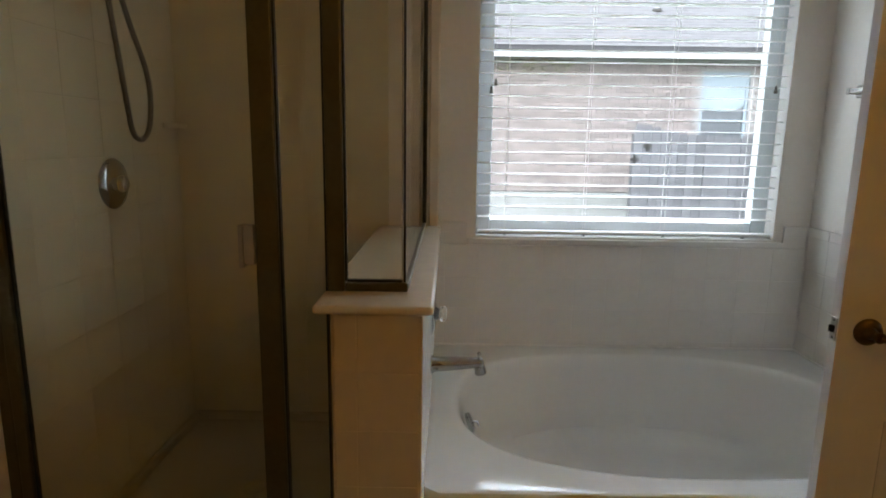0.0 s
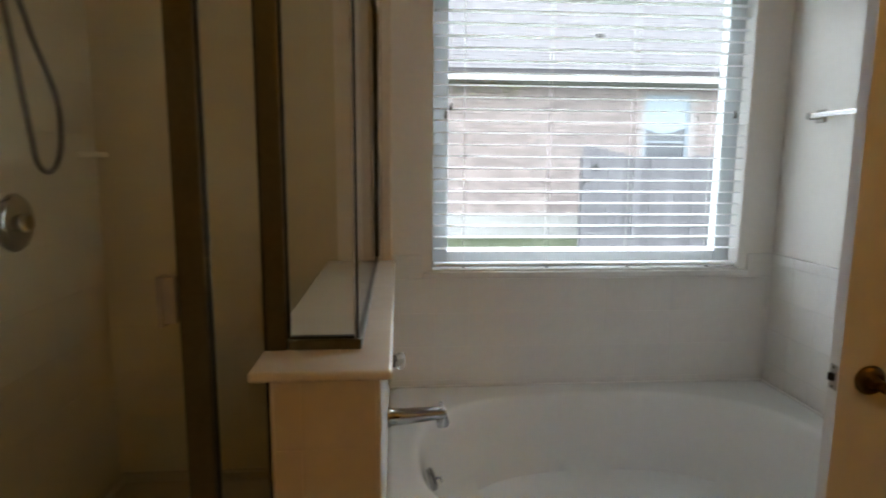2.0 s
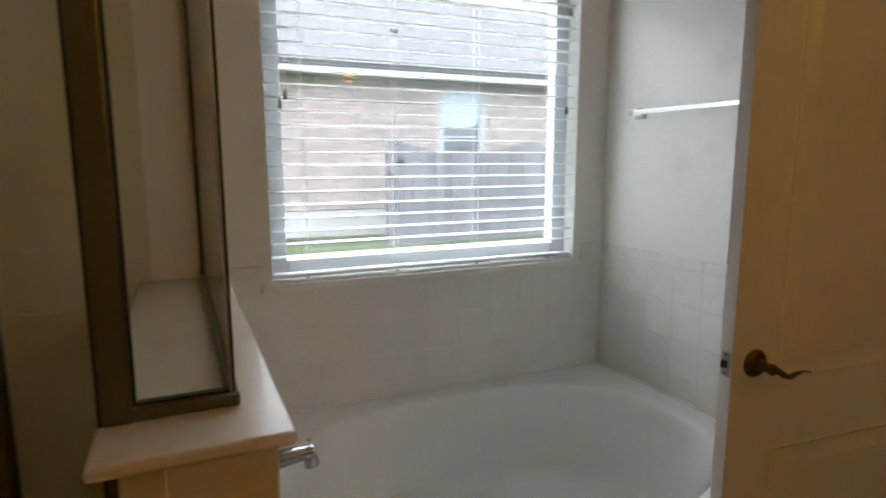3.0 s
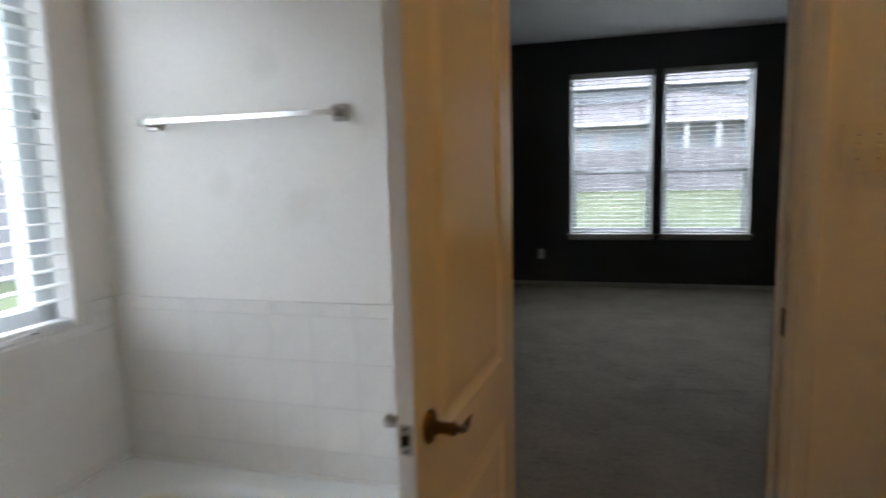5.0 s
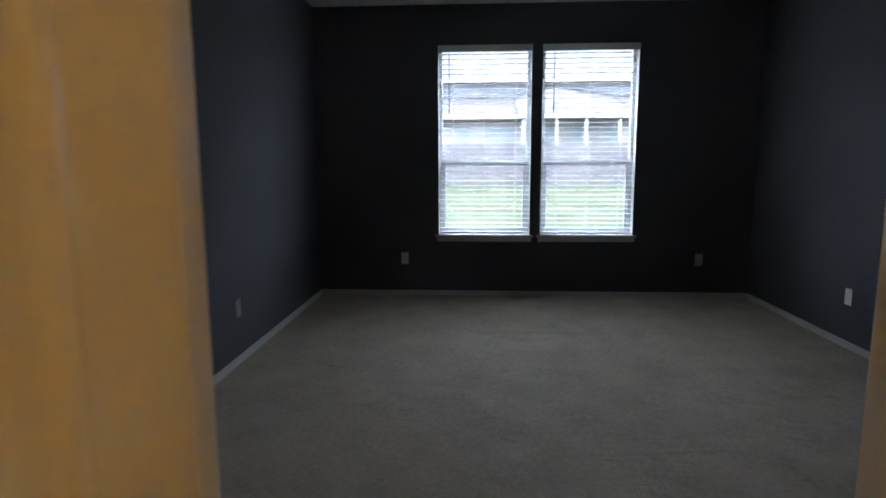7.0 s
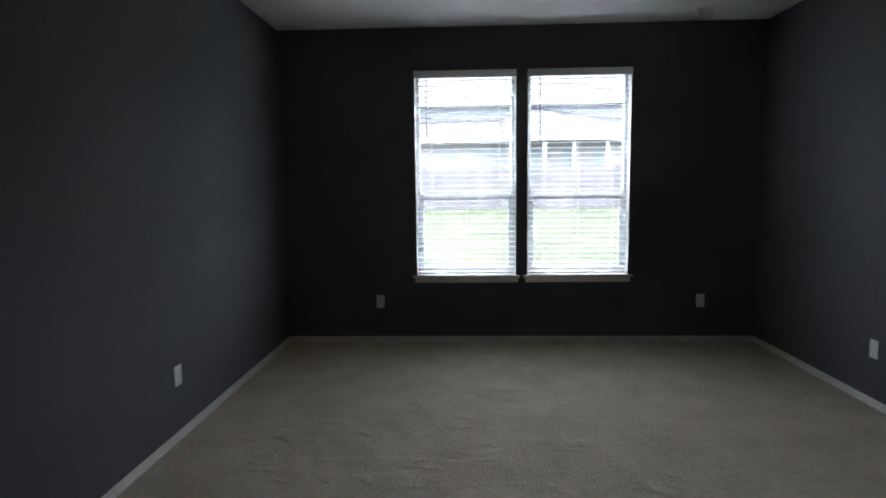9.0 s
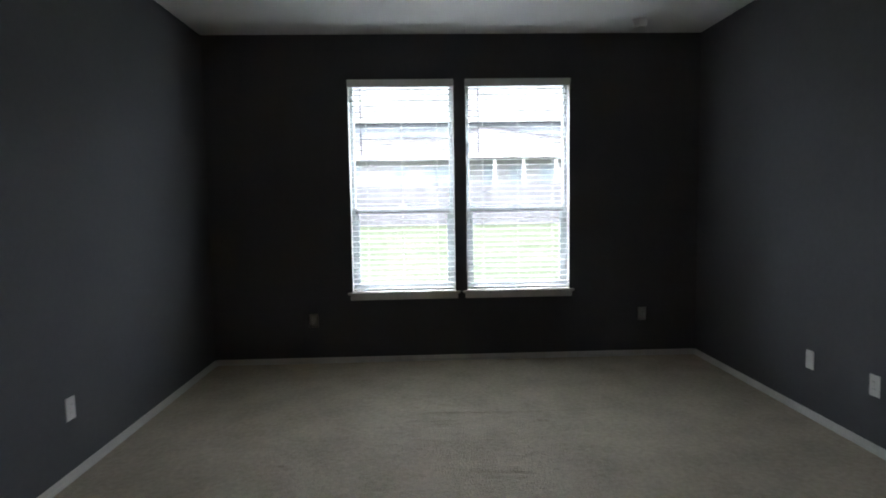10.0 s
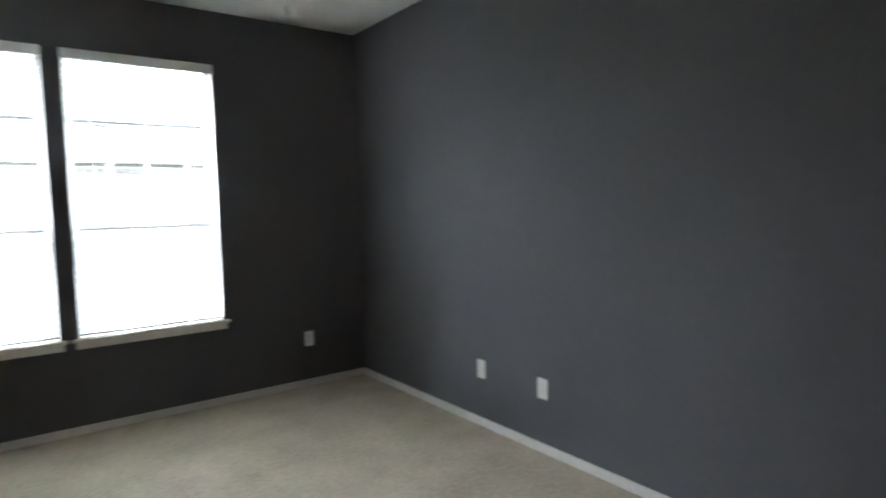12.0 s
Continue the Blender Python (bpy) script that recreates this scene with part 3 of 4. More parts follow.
def blind(axis, at, u0, u1, z0, z1, face, valance, wand_u, label, pitch, tassels=(), tilt=2):
    """A faux-wood blind with open slats hung at a plane; face: the way into the room."""
    w = thing("window_blind", *((at, (u0 + u1) / 2, z1) if axis == "x" else ((u0 + u1) / 2, at, z1)), label, "blind")
    sgn = face

    def bx(p, q, r, s, d0, d1, bevel=0.002):
        d0, d1 = sorted((at + sgn * d0, at + sgn * d1))
        return B(d0, d1, p, q, r, s, bevel=bevel) if axis == "x" else B(p, q, d0, d1, r, s, bevel=bevel)
    if valance:
        under("valance", bx(u0 - 0.006, u1 + 0.006, z1 - 0.058, z1 + 0.004, 0.026, 0.038, 0.004), M_SLAT, w)
        for u in (u0 - 0.006, u1 - 0.004):
            under("valance_return", bx(u, u + 0.010, z1 - 0.058, z1 + 0.004, 0.0, 0.0255, 0.002), M_SLAT, w)
    under("headrail", bx(u0 + 0.006, u1 - 0.006, z1 - 0.045, z1 - 0.004, -0.026, 0.022), M_SLAT, w)
    n = int((z1 - 0.06 - (z0 + 0.03)) / pitch)
    a = radians(tilt)
    cur = [(-0.025, -0.0012), (-0.012, 0.0005), (0, 0.0012), (0.012, 0.0005), (0.025, -0.0012), (0.025, 0.0008), (0.012, 0.0025), (0, 0.0032), (-0.012, 0.0025), (-0.025, 0.0008)]
    bm = bmesh.new()
    loop = [(sgn * (p * math.cos(a) + q * math.sin(a)), -p * math.sin(a) + q * math.cos(a)) for p, q in cur]
    half = (u1 - u0) / 2 - 0.008
    prism(bm, loop, "y" if axis == "x" else "x", -half, half)
    me = finish(bm, "slat", M_SLAT)
    rng = random.Random(int(u0 * 1000))
    for k in range(n):
        ob = new("slat", me)
        ob.parent = w
        zz = z1 - 0.075 - pitch * k
        ob.location = (0, 0, zz - z1)
        ob.rotation_euler = (rng.uniform(-0.004, 0.004), 0, 0) if axis == "y" else (0, rng.uniform(-0.004, 0.004), 0)
    under("bottom_rail", bx(u0 + 0.008, u1 - 0.008, z0 + 0.014, z0 + 0.032, -0.024, 0.024, 0.005), M_SLAT, w)
    nc = 4 if (u1 - u0) > 1.1 else 3
    for k in range(nc):
        u = u0 + 0.14 + (u1 - u0 - 0.28) * k / (nc - 1)
        for d in (-0.0255, 0.0265):
            c = (at + sgn * d, u) if axis == "x" else (u, at + sgn * d)
            under("ladder_cord", tube(bmesh.new(), [(*c, z0 + 0.012), (*c, z1 - 0.04)], 0.0009, 5), M_CORD, w)
        under("rail_button", bx(u - 0.006, u + 0.006, z0 + 0.010, z0 + 0.0145, 0.012, 0.0245, 0.0), M_TASSEL, w)
    if wand_u is not None:
        c = (at + sgn * 0.034, wand_u) if axis == "x" else (wand_u, at + sgn * 0.034)
        under("tilt_wand", tube(bmesh.new(), [(*c, z1 - 0.06), (*c, z1 - 0.62)], 0.005, 8), M_TASSEL, w, "thin grey tilt wand")
    for u, z in tassels:
        c = (at + sgn * 0.036, u) if axis == "x" else (u, at + sgn * 0.036)
        under("pull_cord", tube(bmesh.new(), [(*c, z + 0.03), (*c, z1 - 0.04)], 0.001, 5), M_CORD, w)
        under("tassel", lathe(bmesh.new(), [(0.002, 0.034), (0.005, 0.028), (0.006, 0.018), (0.0085, 0.004), (0.0075, 0.0)][::-1], Matrix.Translation((*c, z)), 12), M_TASSEL, w, "small grey wooden tassel", True)
    return w


window("window_1", "y", YN + 0.085, BWX0, BWX1, BWZ0, BWZ1, None, "white vinyl window over the bathtub")
blind("y", YN + 0.032, BWX0 + 0.004, BWX1 - 0.004, BWZ0, BWZ1 - 0.005, -1, True, None, "white faux-wood blind with open slats in the bathroom window", 0.0513, tassels=[(BWX0 + 0.080, 1.545), (BWX0 + 0.060, 1.512), (BWX1 - 0.07, 1.528)])
for k, (a, b2) in enumerate(WINS):
    window(f"window_{k + 2}", "x", EX + 0.085, a, b2, WZ0, WZ1, 1.30, "white vinyl single-hung bedroom window")
    blind("x", EX + 0.014, a + 0.004, b2 - 0.004, WZ0, WZ1 - 0.004, -1, True, b2 - 0.105, "white faux-wood blind with open slats in a bedroom window", 0.0451)
    sl = thing("window_sill", EX, (a + b2) / 2, WZ0, "white painted wooden sill with apron", "window sill", "bedroom window sills", "structure")
    under("stool", B(EX - 0.032, EX + 0.0, a - 0.036, b2 + 0.036, WZ0 - 0.019, WZ0 + 0.001, bevel=0.005, seg=2), M_TRIM, sl)
    under("apron", B(EX - 0.014, EX - 0.0005, a - 0.018, b2 + 0.018, WZ0 - 0.064, WZ0 - 0.0195, bevel=0.003), M_TRIM, sl)
    under("stool_inner", B(EX + 0.0005, EX + 0.084, a + 0.001, b2 - 0.001, WZ0 + 0.0005, WZ0 + 0.003), M_TRIM, sl)
    # white returns of the opening
    for u, v in ((a + 0.0005, a + 0.003), (b2 - 0.003, b2 - 0.0005)):
        under("reveal", B(EX + 0.001, EX + 0.084, u, v, WZ0 + 0.0035, WZ1 - 0.001), M_TRIM, sl)
bs = thing("bath_window_sill", 2.27, YN, BWZ0, "white sill under the bathroom window", "window sill", kind="structure")
under("sill_slab", B(BWX0 - 0.04, BWX1 + 0.04, YN - 0.022, YN - 0.0005, BWZ0 - 0.034, BWZ0 - 0.002, bevel=0.006, seg=2), M_TRIM, bs)
for u, v in ((BWX0 + 0.0005, BWX0 + 0.003), (BWX1 - 0.003, BWX1 - 0.0005)):
    under("reveal", B(u, v, YN + 0.001, YN + 0.084, BWZ0 + 0.0035, BWZ1 - 0.001), M_TRIM, bs)
under("sill_inner", B(BWX0 + 0.001, BWX1 - 0.001, YN, YN + 0.084, BWZ0 + 0.0005, BWZ0 + 0.003), M_TRIM, bs)

# ---- shower ----
setting("half_wall", B(HW0 + 0.008, HW1 - 0.008, 2.788, YN - 0.001, 0.0, 0.869), M_GROUT, "tiled half wall between shower and tub", "half wall")
cap = tagged(part("half_wall_cap", B(1.045, 1.343, 2.757, YN - 0.0015, 0.870, 0.893, bevel=0.009, seg=4), M_CAP, None, "", True), "cream marble cap with rounded edges on the half wall", "ledge")

sh = thing("shower_enclosure", 0.36, YG, 0, "framed glass shower enclosure with a worn brass frame", "shower enclosure")
TOP = 1.93


def post(x0, x1, y0, y1, z0, z1, label=""):
    bm = B(x0, x1, y0, y1, z0, z1, bevel=0.004, seg=2)
    return under("post", bm, M_BRASS, sh, label)


post(0.129, 0.164, YG - 0.014, YG + 0.018, 0.06, TOP)
post(0.1655, 0.200, YG - 0.018, YG + 0.014, 0.088, TOP)
under("seal", B(0.2005, 0.206, YG - 0.006, YG + 0.006, 0.06, TOP), M_SEAL, sh)
post(0.868, 0.930, YG - 0.020, YG + 0.016, 0.06, TOP)
under("seal", B(0.9305, 0.936, YG - 0.012, YG + 0.006, 0.06, TOP), M_SEAL, sh)
post(1.056, 1.102, YG - 0.020, YG + 0.020, 0.894, TOP)
under("seal", B(1.050, 1.0555, YG - 0.012, YG + 0.006, 0.06, TOP), M_SEAL, sh)
under("wall_channel", B(1.056, HW0 - 0.0005, YG - 0.012, YG + 0.012, 0.089, 0.8695), M_BRASS, sh)
under("seal", B(1.1025, 1.108, YG - 0.012, YG + 0.006, 0.92, TOP), M_SEAL, sh)
under("bottom_rail", B(1.1025, 1.270, YG - 0.016, YG + 0.014, 0.894, 0.918, bevel=0.003), M_BRASS, sh)
under("bottom_rail_seal", B(1.1085, 1.253, YG - 0.010, YG + 0.006, 0.9185, 0.924), M_SEAL, sh)
under("corner_strip", B(1.2535, 1.259, YG - 0.007, YG + 0.006, 0.9185, TOP, bevel=0.001), M_CHROME, sh)
under("corner_seal", B(1.2595, 1.2635, YG - 0.008, YG + 0.006, 0.9185, TOP), M_SEAL, sh)
under("side_rail", B(1.249, 1.271, YG + 0.0145, YN - 0.002, 0.894, 0.912, bevel=0.003), M_BRASS, sh)
under("wall_jamb", B(1.251, 1.273, YN - 0.020, YN - 0.002, 0.9125, TOP, bevel=0.002), M_BRASS, sh)
under("wall_seal", B(1.251, 1.269, YN - 0.0265, YN - 0.0205, 0.9125, TOP), M_SEAL, sh)
under("top_rail", B(0.129, 1.271, YG - 0.022, YG + 0.020, TOP, TOP + 0.035, bevel=0.004), M_BRASS, sh)
under("top_rail", B(1.249, 1.273, YG + 0.0205, YN - 0.002, TOP, TOP + 0.030, bevel=0.004), M_BRASS, sh)
under("threshold", B(0.1645, 1.055, YG - 0.022, YG + 0.020, 0.06, 0.088, bevel=0.004), M_BRASS, sh)
for x0, x1, z0 in ((0.2065, 0.8678, 0.088), (0.9365, 1.0498, 0.088), (1.1085, 1.253, 0.924)):
    under("glass_panel", B(x0, x1, YG - 0.003, YG + 0.002, z0 + 0.001, TOP - 0.001), M_SHOWER, sh, "clear glass panel").visible_shadow = False
under("glass_panel", B(1.258, 1.263, YG + 0.007, YN - 0.027, 0.9125, TOP - 0.001), M_SHOWER, sh, "clear glass panel").visible_shadow = False
hd = under("door_handle", B(0.831, 0.845, YG - 0.046, YG - 0.004, 0.958, 1.072, bevel=0.004, seg=2), M_STEEL, sh, "nickel pull handle")
under("handle_plate", B(0.8455, 0.872, YG - 0.044, YG - 0.0205, 0.967, 1.072, bevel=0.002), M_STEEL, hd)

# shower pan and curb
pan = bmesh.new()
box(pan, XW + 0.012, HW0 - 0.002, YG + 0.05, YN - 0.012, -0.14, -0.105, bevel=0.004)
pn = thing("shower_pan", 0.6, 3.5, 0, "beige moulded shower pan with a raised curb", "shower pan")
under("pan_floor", pan, M_PAN, pn)
under("pan_curb", B(0.129, HW0 - 0.002, YG - 0.045, YG + 0.049, -0.13, 0.059, bevel=0.012, seg=3), M_PAN, pn)
under("pan_lip", B(XW + 0.0125, HW0 - 0.0025, YN - 0.040, YN - 0.0125, -0.1045, -0.062, bevel=0.008, seg=2), M_PAN, pn)
under("pan_lip", B(XW + 0.0125, XW + 0.040, YG + 0.05, YN - 0.041, -0.1045, -0.062, bevel=0.008, seg=2), M_PAN, pn)
under("drain", lathe(bmesh.new(), [(0.045, 0), (0.045, 0.002), (0.03, 0.003)], Matrix.Translation((0.6, 3.55, -0.1048)), 20), M_CHROME, pn)

sv = thing("shower_valve", XW + 0.0085, 3.588, 1.118, "round chrome shower valve with an acrylic knob", "shower valve")
m = Matrix.Rotation(radians(90), 4, "Y")
part("escutcheon", lathe(bmesh.new(), [(0.094, 0), (0.096, 0.004), (0.090, 0.012), (0.064, 0.019), (0.036, 0.020), (0.030, 0.024), (0.022, 0.025)], m, 40), M_DCHROME, sv, "chrome escutcheon", True)
part("knob", lathe(bmesh.new(), [(0.018, 0.0255), (0.027, 0.028), (0.033, 0.034), (0.032, 0.044), (0.026, 0.051), (0.010, 0.053)], m, 10), M_ACRYLIC, sv, "clear faceted acrylic knob")

hs = thing("shower_hose", XW + 0.0085, 3.53, 2.06, "grey flexible shower hose hanging in a loop from its arm", "shower hose")
pts = []
for k in range(41):
    u = k / 40
    if u < 0.42:
        v = u / 0.42
        p = (0.21, 3.430 + 0.13 * v, 2.0 - 0.660 * v)
    elif u < 0.62:
        v = (u - 0.42) / 0.2
        p = (0.21, 3.637 - 0.077 * math.cos(math.pi * v), 1.340 - 0.085 * math.sin(math.pi * v) + 0.05 * v)
    else:
        v = (u - 0.62) / 0.38
        p = (0.21, 3.714 + 0.03 * math.sin(math.pi * min(1, v * 2.2)) - 0.285 * v ** 1.4, 1.390 + 0.610 * v)
    pts.append(p)
sm = [pts[0]] + [tuple((pts[i - 1][c] + 2 * pts[i][c] + pts[i + 1][c]) / 4 for c in range(3)) for i in range(1, 40)] + [pts[40]]
under("hose", tube(bmesh.new(), sm, [0.0095 + 0.0006 * (k % 2) for k in range(41)], 12), M_HOSE, hs, "", True)
under("shower_arm", tube(bmesh.new(), [(XW + 0.009, 3.52, 2.06), (XW + 0.06, 3.52, 2.065), (XW + 0.09, 3.50, 2.04), (0.212, 3.44, 1.99)], 0.011, 12), M_CHROME, hs, "", True)
under("hand_shower", lathe(bmesh.new(), [(0.014, 0), (0.014, 0.12), (0.03, 0.16), (0.042, 0.175), (0.04, 0.19)], Matrix.Translation((0.215, 3.44, 1.985)) @ Matrix.Rotation(radians(25), 4, "Y"), 18), M_CHROME, hs, "", True)
sd = bmesh.new()
rim = [(XW + 0.012, YN - 0.012)] + [(XW + 0.012 + 0.045 * math.sin(math.pi / 2 * k / 8), YN - 0.012 - 0.15 * math.cos(math.pi / 2 * k / 8)) for k in range(9)]
prism(sd, rim, "z", 1.335, 1.355)
tagged(part("corner_soap_shelf", sd, M_STILE), "small almond ceramic corner soap shelf", "soap shelf")

# ---- bathtub ----
def tub():
    t = thing("bathtub", 2.27, 3.58, 0, "white acrylic garden tub with an oval basin", "bathtub")
    X0, X1, Y0, Y1 = HW1 - 0.004, XE - 0.004, 2.902, YN - 0.004
    cx, cy, a, b2 = (X0 + X1) / 2 + 0.0, 3.545, 0.785, 0.525
    N = 128
    bm = bmesh.new()
    rings = []

    def sup(k, sx, sy, z, e=2.5, ox=0.0):
        th = 2 * math.pi * k / N
        c, s = math.cos(th), math.sin(th)
        return (cx + ox + sx * math.copysign(abs(c) ** (2 / e), c), cy + sy * math.copysign(abs(s) ** (2 / e), s), z)

    def rect(k, inset, z):
        th = 2 * math.pi * k / N
        c, s = math.cos(th), math.sin(th)
        hx, hy = (X1 - X0) / 2 - inset, (Y1 - Y0) / 2 - inset
        f = 1 / max(abs(c) / hx, abs(s) / hy)
        return ((X0 + X1) / 2 + c * f, (Y0 + Y1) / 2 + s * f, z)
    rows = [lambda k: rect(k, 0.006, TUBZ - 0.05), lambda k: rect(k, 0.0, TUBZ - 0.045), lambda k: rect(k, 0.0, TUBZ - 0.012), lambda k: rect(k, 0.004, TUBZ - 0.003), lambda k: rect(k, 0.014, TUBZ), lambda k: rect(k, 0.022, TUBZ - 0.0006),
            lambda k: sup(k, a + 0.03, b2 + 0.02, TUBZ - 0.009), lambda k: sup(k, a + 0.012, b2 + 0.008, TUBZ - 0.0115), lambda k: sup(k, a, b2, TUBZ - 0.018), lambda k: sup(k, a - 0.012, b2 - 0.010, TUBZ - 0.034)]
    for u in (0.12, 0.3, 0.5, 0.7, 0.85):
        rows.append(lambda k, u=u: sup(k, a - 0.012 - 0.10 * u - 0.05 * u * u, b2 - 0.012 - 0.07 * u, TUBZ - 0.034 - 0.37 * u, 2.4))
    for f, z in ((0.93, -0.005), (0.84, -0.02), (0.6, -0.027), (0.25, -0.03)):
        rows.append(lambda k, f=f, z=z: sup(k, (a - 0.15) * f, (b2 - 0.085) * f, z - 0.075, 2.3))
    for row in rows:
        rings.append([bm.verts.new(row(k)) for k in range(N)])
    for p, q in zip(rings, rings[1:]):
        for k in range(N):
            bm.faces.new((p[k], p[(k + 1) % N], q[(k + 1) % N], q[k]))
    bm.faces.new(rings[-1])
    under("basin", bm, M_TUB, t, "", True)
    under("apron", B(X0 + 0.012, X1 - 0.012, Y0 + 0.010, Y0 + 0.03, 0.0, TUBZ - 0.046, bevel=0.003), M_TUB, t)
    under("caulk", B(X0 + 0.004, X1 - 0.008, Y1 - 0.018, Y1 - 0.0045, TUBZ - 0.006, TUBZ + 0.006, bevel=0.004, seg=2), M_TRIM, t, "white caulk bead")
    under("caulk", B(X1 - 0.018, X1 - 0.0045, Y0 + 0.01, Y1 - 0.019, TUBZ - 0.006, TUBZ + 0.006, bevel=0.004, seg=2), M_TRIM, t, "white caulk bead")
    ov = under("overflow_plate", lathe(bmesh.new(), [(0.040, -0.008), (0.041, 0.006), (0.034, 0.012), (0.014, 0.015)], Matrix.Translation((1.474, 3.563, 0.188)) @ Matrix.Rotation(radians(70), 4, "Y"), 24), M_DCHROME, t, "chrome overflow plate", True)
    under("overflow_lever", tube(bmesh.new(), [(1.487, 3.563, 0.192), (1.503, 3.563, 0.192), (1.510, 3.563, 0.175)], 0.005, 8), M_DCHROME, ov, "", True)
    return t


tub()

sp = thing("tub_spout", HW1, 3.52, 0.448, "chrome tub spout with a diverter knob", "tub spout")
bm = bmesh.new()
n = 14
secs = [(0.001, 0.034, 0.032, 0.0), (0.010, 0.034, 0.032, 0.0), (0.016, 0.029, 0.027, 0.001), (0.06, 0.028, 0.025, 0.003), (0.12, 0.026, 0.022, 0.007), (0.175, 0.025, 0.019, 0.011), (0.196, 0.023, 0.017, 0.011), (0.204, 0.014, 0.010, 0.009)]


def squarish(c, p=0.62):
    return math.copysign(abs(c) ** p, c)


rr = [[bm.verts.new((x, w * squarish(math.cos(2 * math.pi * k / n)), dz + h * squarish(math.sin(2 * math.pi * k / n)))) for k in range(n)] for x, w, h, dz in secs]
for p, q in zip(rr, rr[1:]):
    for k in range(n):
        bm.faces.new((p[k], p[(k + 1) % n], q[(k + 1) % n], q[k]))
bm.faces.new(rr[0][::-1])
bm.faces.new(rr[-1])
part("spout_body", bm, M_DCHROME, sp, "", True)
part("spout_mouth", lathe(bmesh.new(), [(0.021, -0.034), (0.023, -0.028), (0.019, 0.008)], Matrix.Translation((0.188, 0, -0.002)) @ Matrix.Rotation(radians(-10), 4, "Y"), 18), M_DCHROME, sp, "", True)
part("diverter_knob", lathe(bmesh.new(), [(0.003, 0), (0.003, 0.012), (0.007, 0.014), (0.008, 0.022), (0.005, 0.026)], Matrix.Translation((0.186, 0, 0.027)), 14), M_CHROME, sp, "", True)
tv = thing("tub_valve", HW1, 3.52, 0.65, "round chrome tub valve with a clear acrylic knob", "tub valve")
part("escutcheon", lathe(bmesh.new(), [(0.082, 0.001), (0.083, 0.005), (0.074, 0.012), (0.045, 0.018), (0.028, 0.022), (0.022, 0.03)], m, 40), M_DCHROME, tv, "", True)
part("knob", lathe(bmesh.new(), [(0.016, 0.031), (0.027, 0.035), (0.031, 0.042), (0.030, 0.054), (0.024, 0.060), (0.009, 0.062)], m, 10), M_ACRYLIC, tv, "clear faceted acrylic knob")

# ---- towel bar ----
tb = thing("towel_bar", XE, 3.576, 1.522, "square chrome towel bar on two wall posts", "towel bar")
for y in (3.228, 3.924):
    ps = under("post", B(XE - 0.012, XE - 0.0005, y - 0.026, y + 0.026, 1.496, 1.548, bevel=0.004, seg=2), M_STEEL, tb)
    under("post_arm", B(XE - 0.066, XE - 0.0125, y - 0.012, y + 0.012, 1.509, 1.535, bevel=0.004, seg=2), M_STEEL, ps)
under("bar", B(XE - 0.062, XE - 0.044, 3.240, 3.911, 1.513, 1.531, bevel=0.0025, seg=2), M_SATIN, tb, "bright square bar")

# ---- switches, outlets, smoke alarm ----
sw = thing("light_switch", XE, 1.774, 1.366, "ivory three-gang toggle switch plate", "light switch")
part("plate", box(bmesh.new(), -0.006, -0.0003, -0.086, 0.086, -0.062, 0.062, bevel=0.0035, seg=2), M_PLATE, sw)
for k, up in ((-1, 1), (0, -1), (1, -1)):
    y = k * 0.046
    tg = bmesh.new()
    prism(tg, [(-0.0055, -0.006), (-0.0055, 0.006), (-0.021, 0.006 + up * 0.009), (-0.022, -0.003 + up * 0.009)], "y", y - 0.006, y + 0.006)
    part("toggle", tg, M_PLATE, sw)
    part("toggle_slot", box(bmesh.new(), -0.0064, -0.0058, y - 0.0055, y + 0.0055, -0.012, 0.012), M_CAP, sw)
    for z in (-0.030, 0.030):
        part("screw", lathe(bmesh.new(), [(0.0032, 0.0058), (0.0030, 0.0068), (0.001, 0.0072)], Matrix.Translation((0, y, z)) @ Matrix.Rotation(radians(-90), 4, "Y"), 10), M_STEEL, sw)


def outlet(x, y, z, rz, blank, label):
    """A cover plate; its own -x points into the room."""
    o = thing("wall_outlet", x, y, z, label, "outlet", "bedroom outlets")
    o.rotation_euler = (0, 0, radians(rz))
    part("cover_plate", box(bmesh.new(), -0.0065, -0.0003, -0.036, 0.036, -0.058, 0.058, bevel=0.003, seg=2), M_OUTLET, o)
    if not blank:
        for dz in (-0.0195, 0.0195):
            f = part("receptacle", box(bmesh.new(), -0.009, -0.0066, -0.017, 0.017, dz - 0.014, dz + 0.014, bevel=0.003), M_OUTLET, o)
            for dy in (-0.0065, 0.0065):
                part("slot", box(bmesh.new(), -0.0094, -0.0088, dy - 0.0012, dy + 0.0012, dz - 0.002, dz + 0.006), M_DARK, f)
    else:
        part("jack", box(bmesh.new(), -0.009, -0.0066, -0.008, 0.008, -0.008, 0.008, bevel=0.002), M_OUTLET, o)
    part("screw", lathe(bmesh.new(), [(0.003, 0.0066), (0.0028, 0.0076), (0.001, 0.0079)], Matrix.Rotation(radians(-90), 4, "Y"), 10), M_STEEL, o)
    return o


outlet(EX, 3.121, 0.368, 0, False, "white duplex outlet on the charcoal window wall")
outlet(EX, 0.298, 0.367, 0, False, "white duplex outlet on the charcoal window wall")
outlet(6.175, BY1, 0.361, 90, False, "white duplex outlet on the charcoal side wall")
outlet(6.704, BY0, 0.358, -90, True, "white cable jack plate on the charcoal side wall")
outlet(6.187, BY0, 0.358, -90, False, "white duplex outlet on the charcoal side wall")

sa = thing("smoke_alarm", 7.866, 0.47, CEIL, "round white smoke alarm on the ceiling", "smoke alarm")
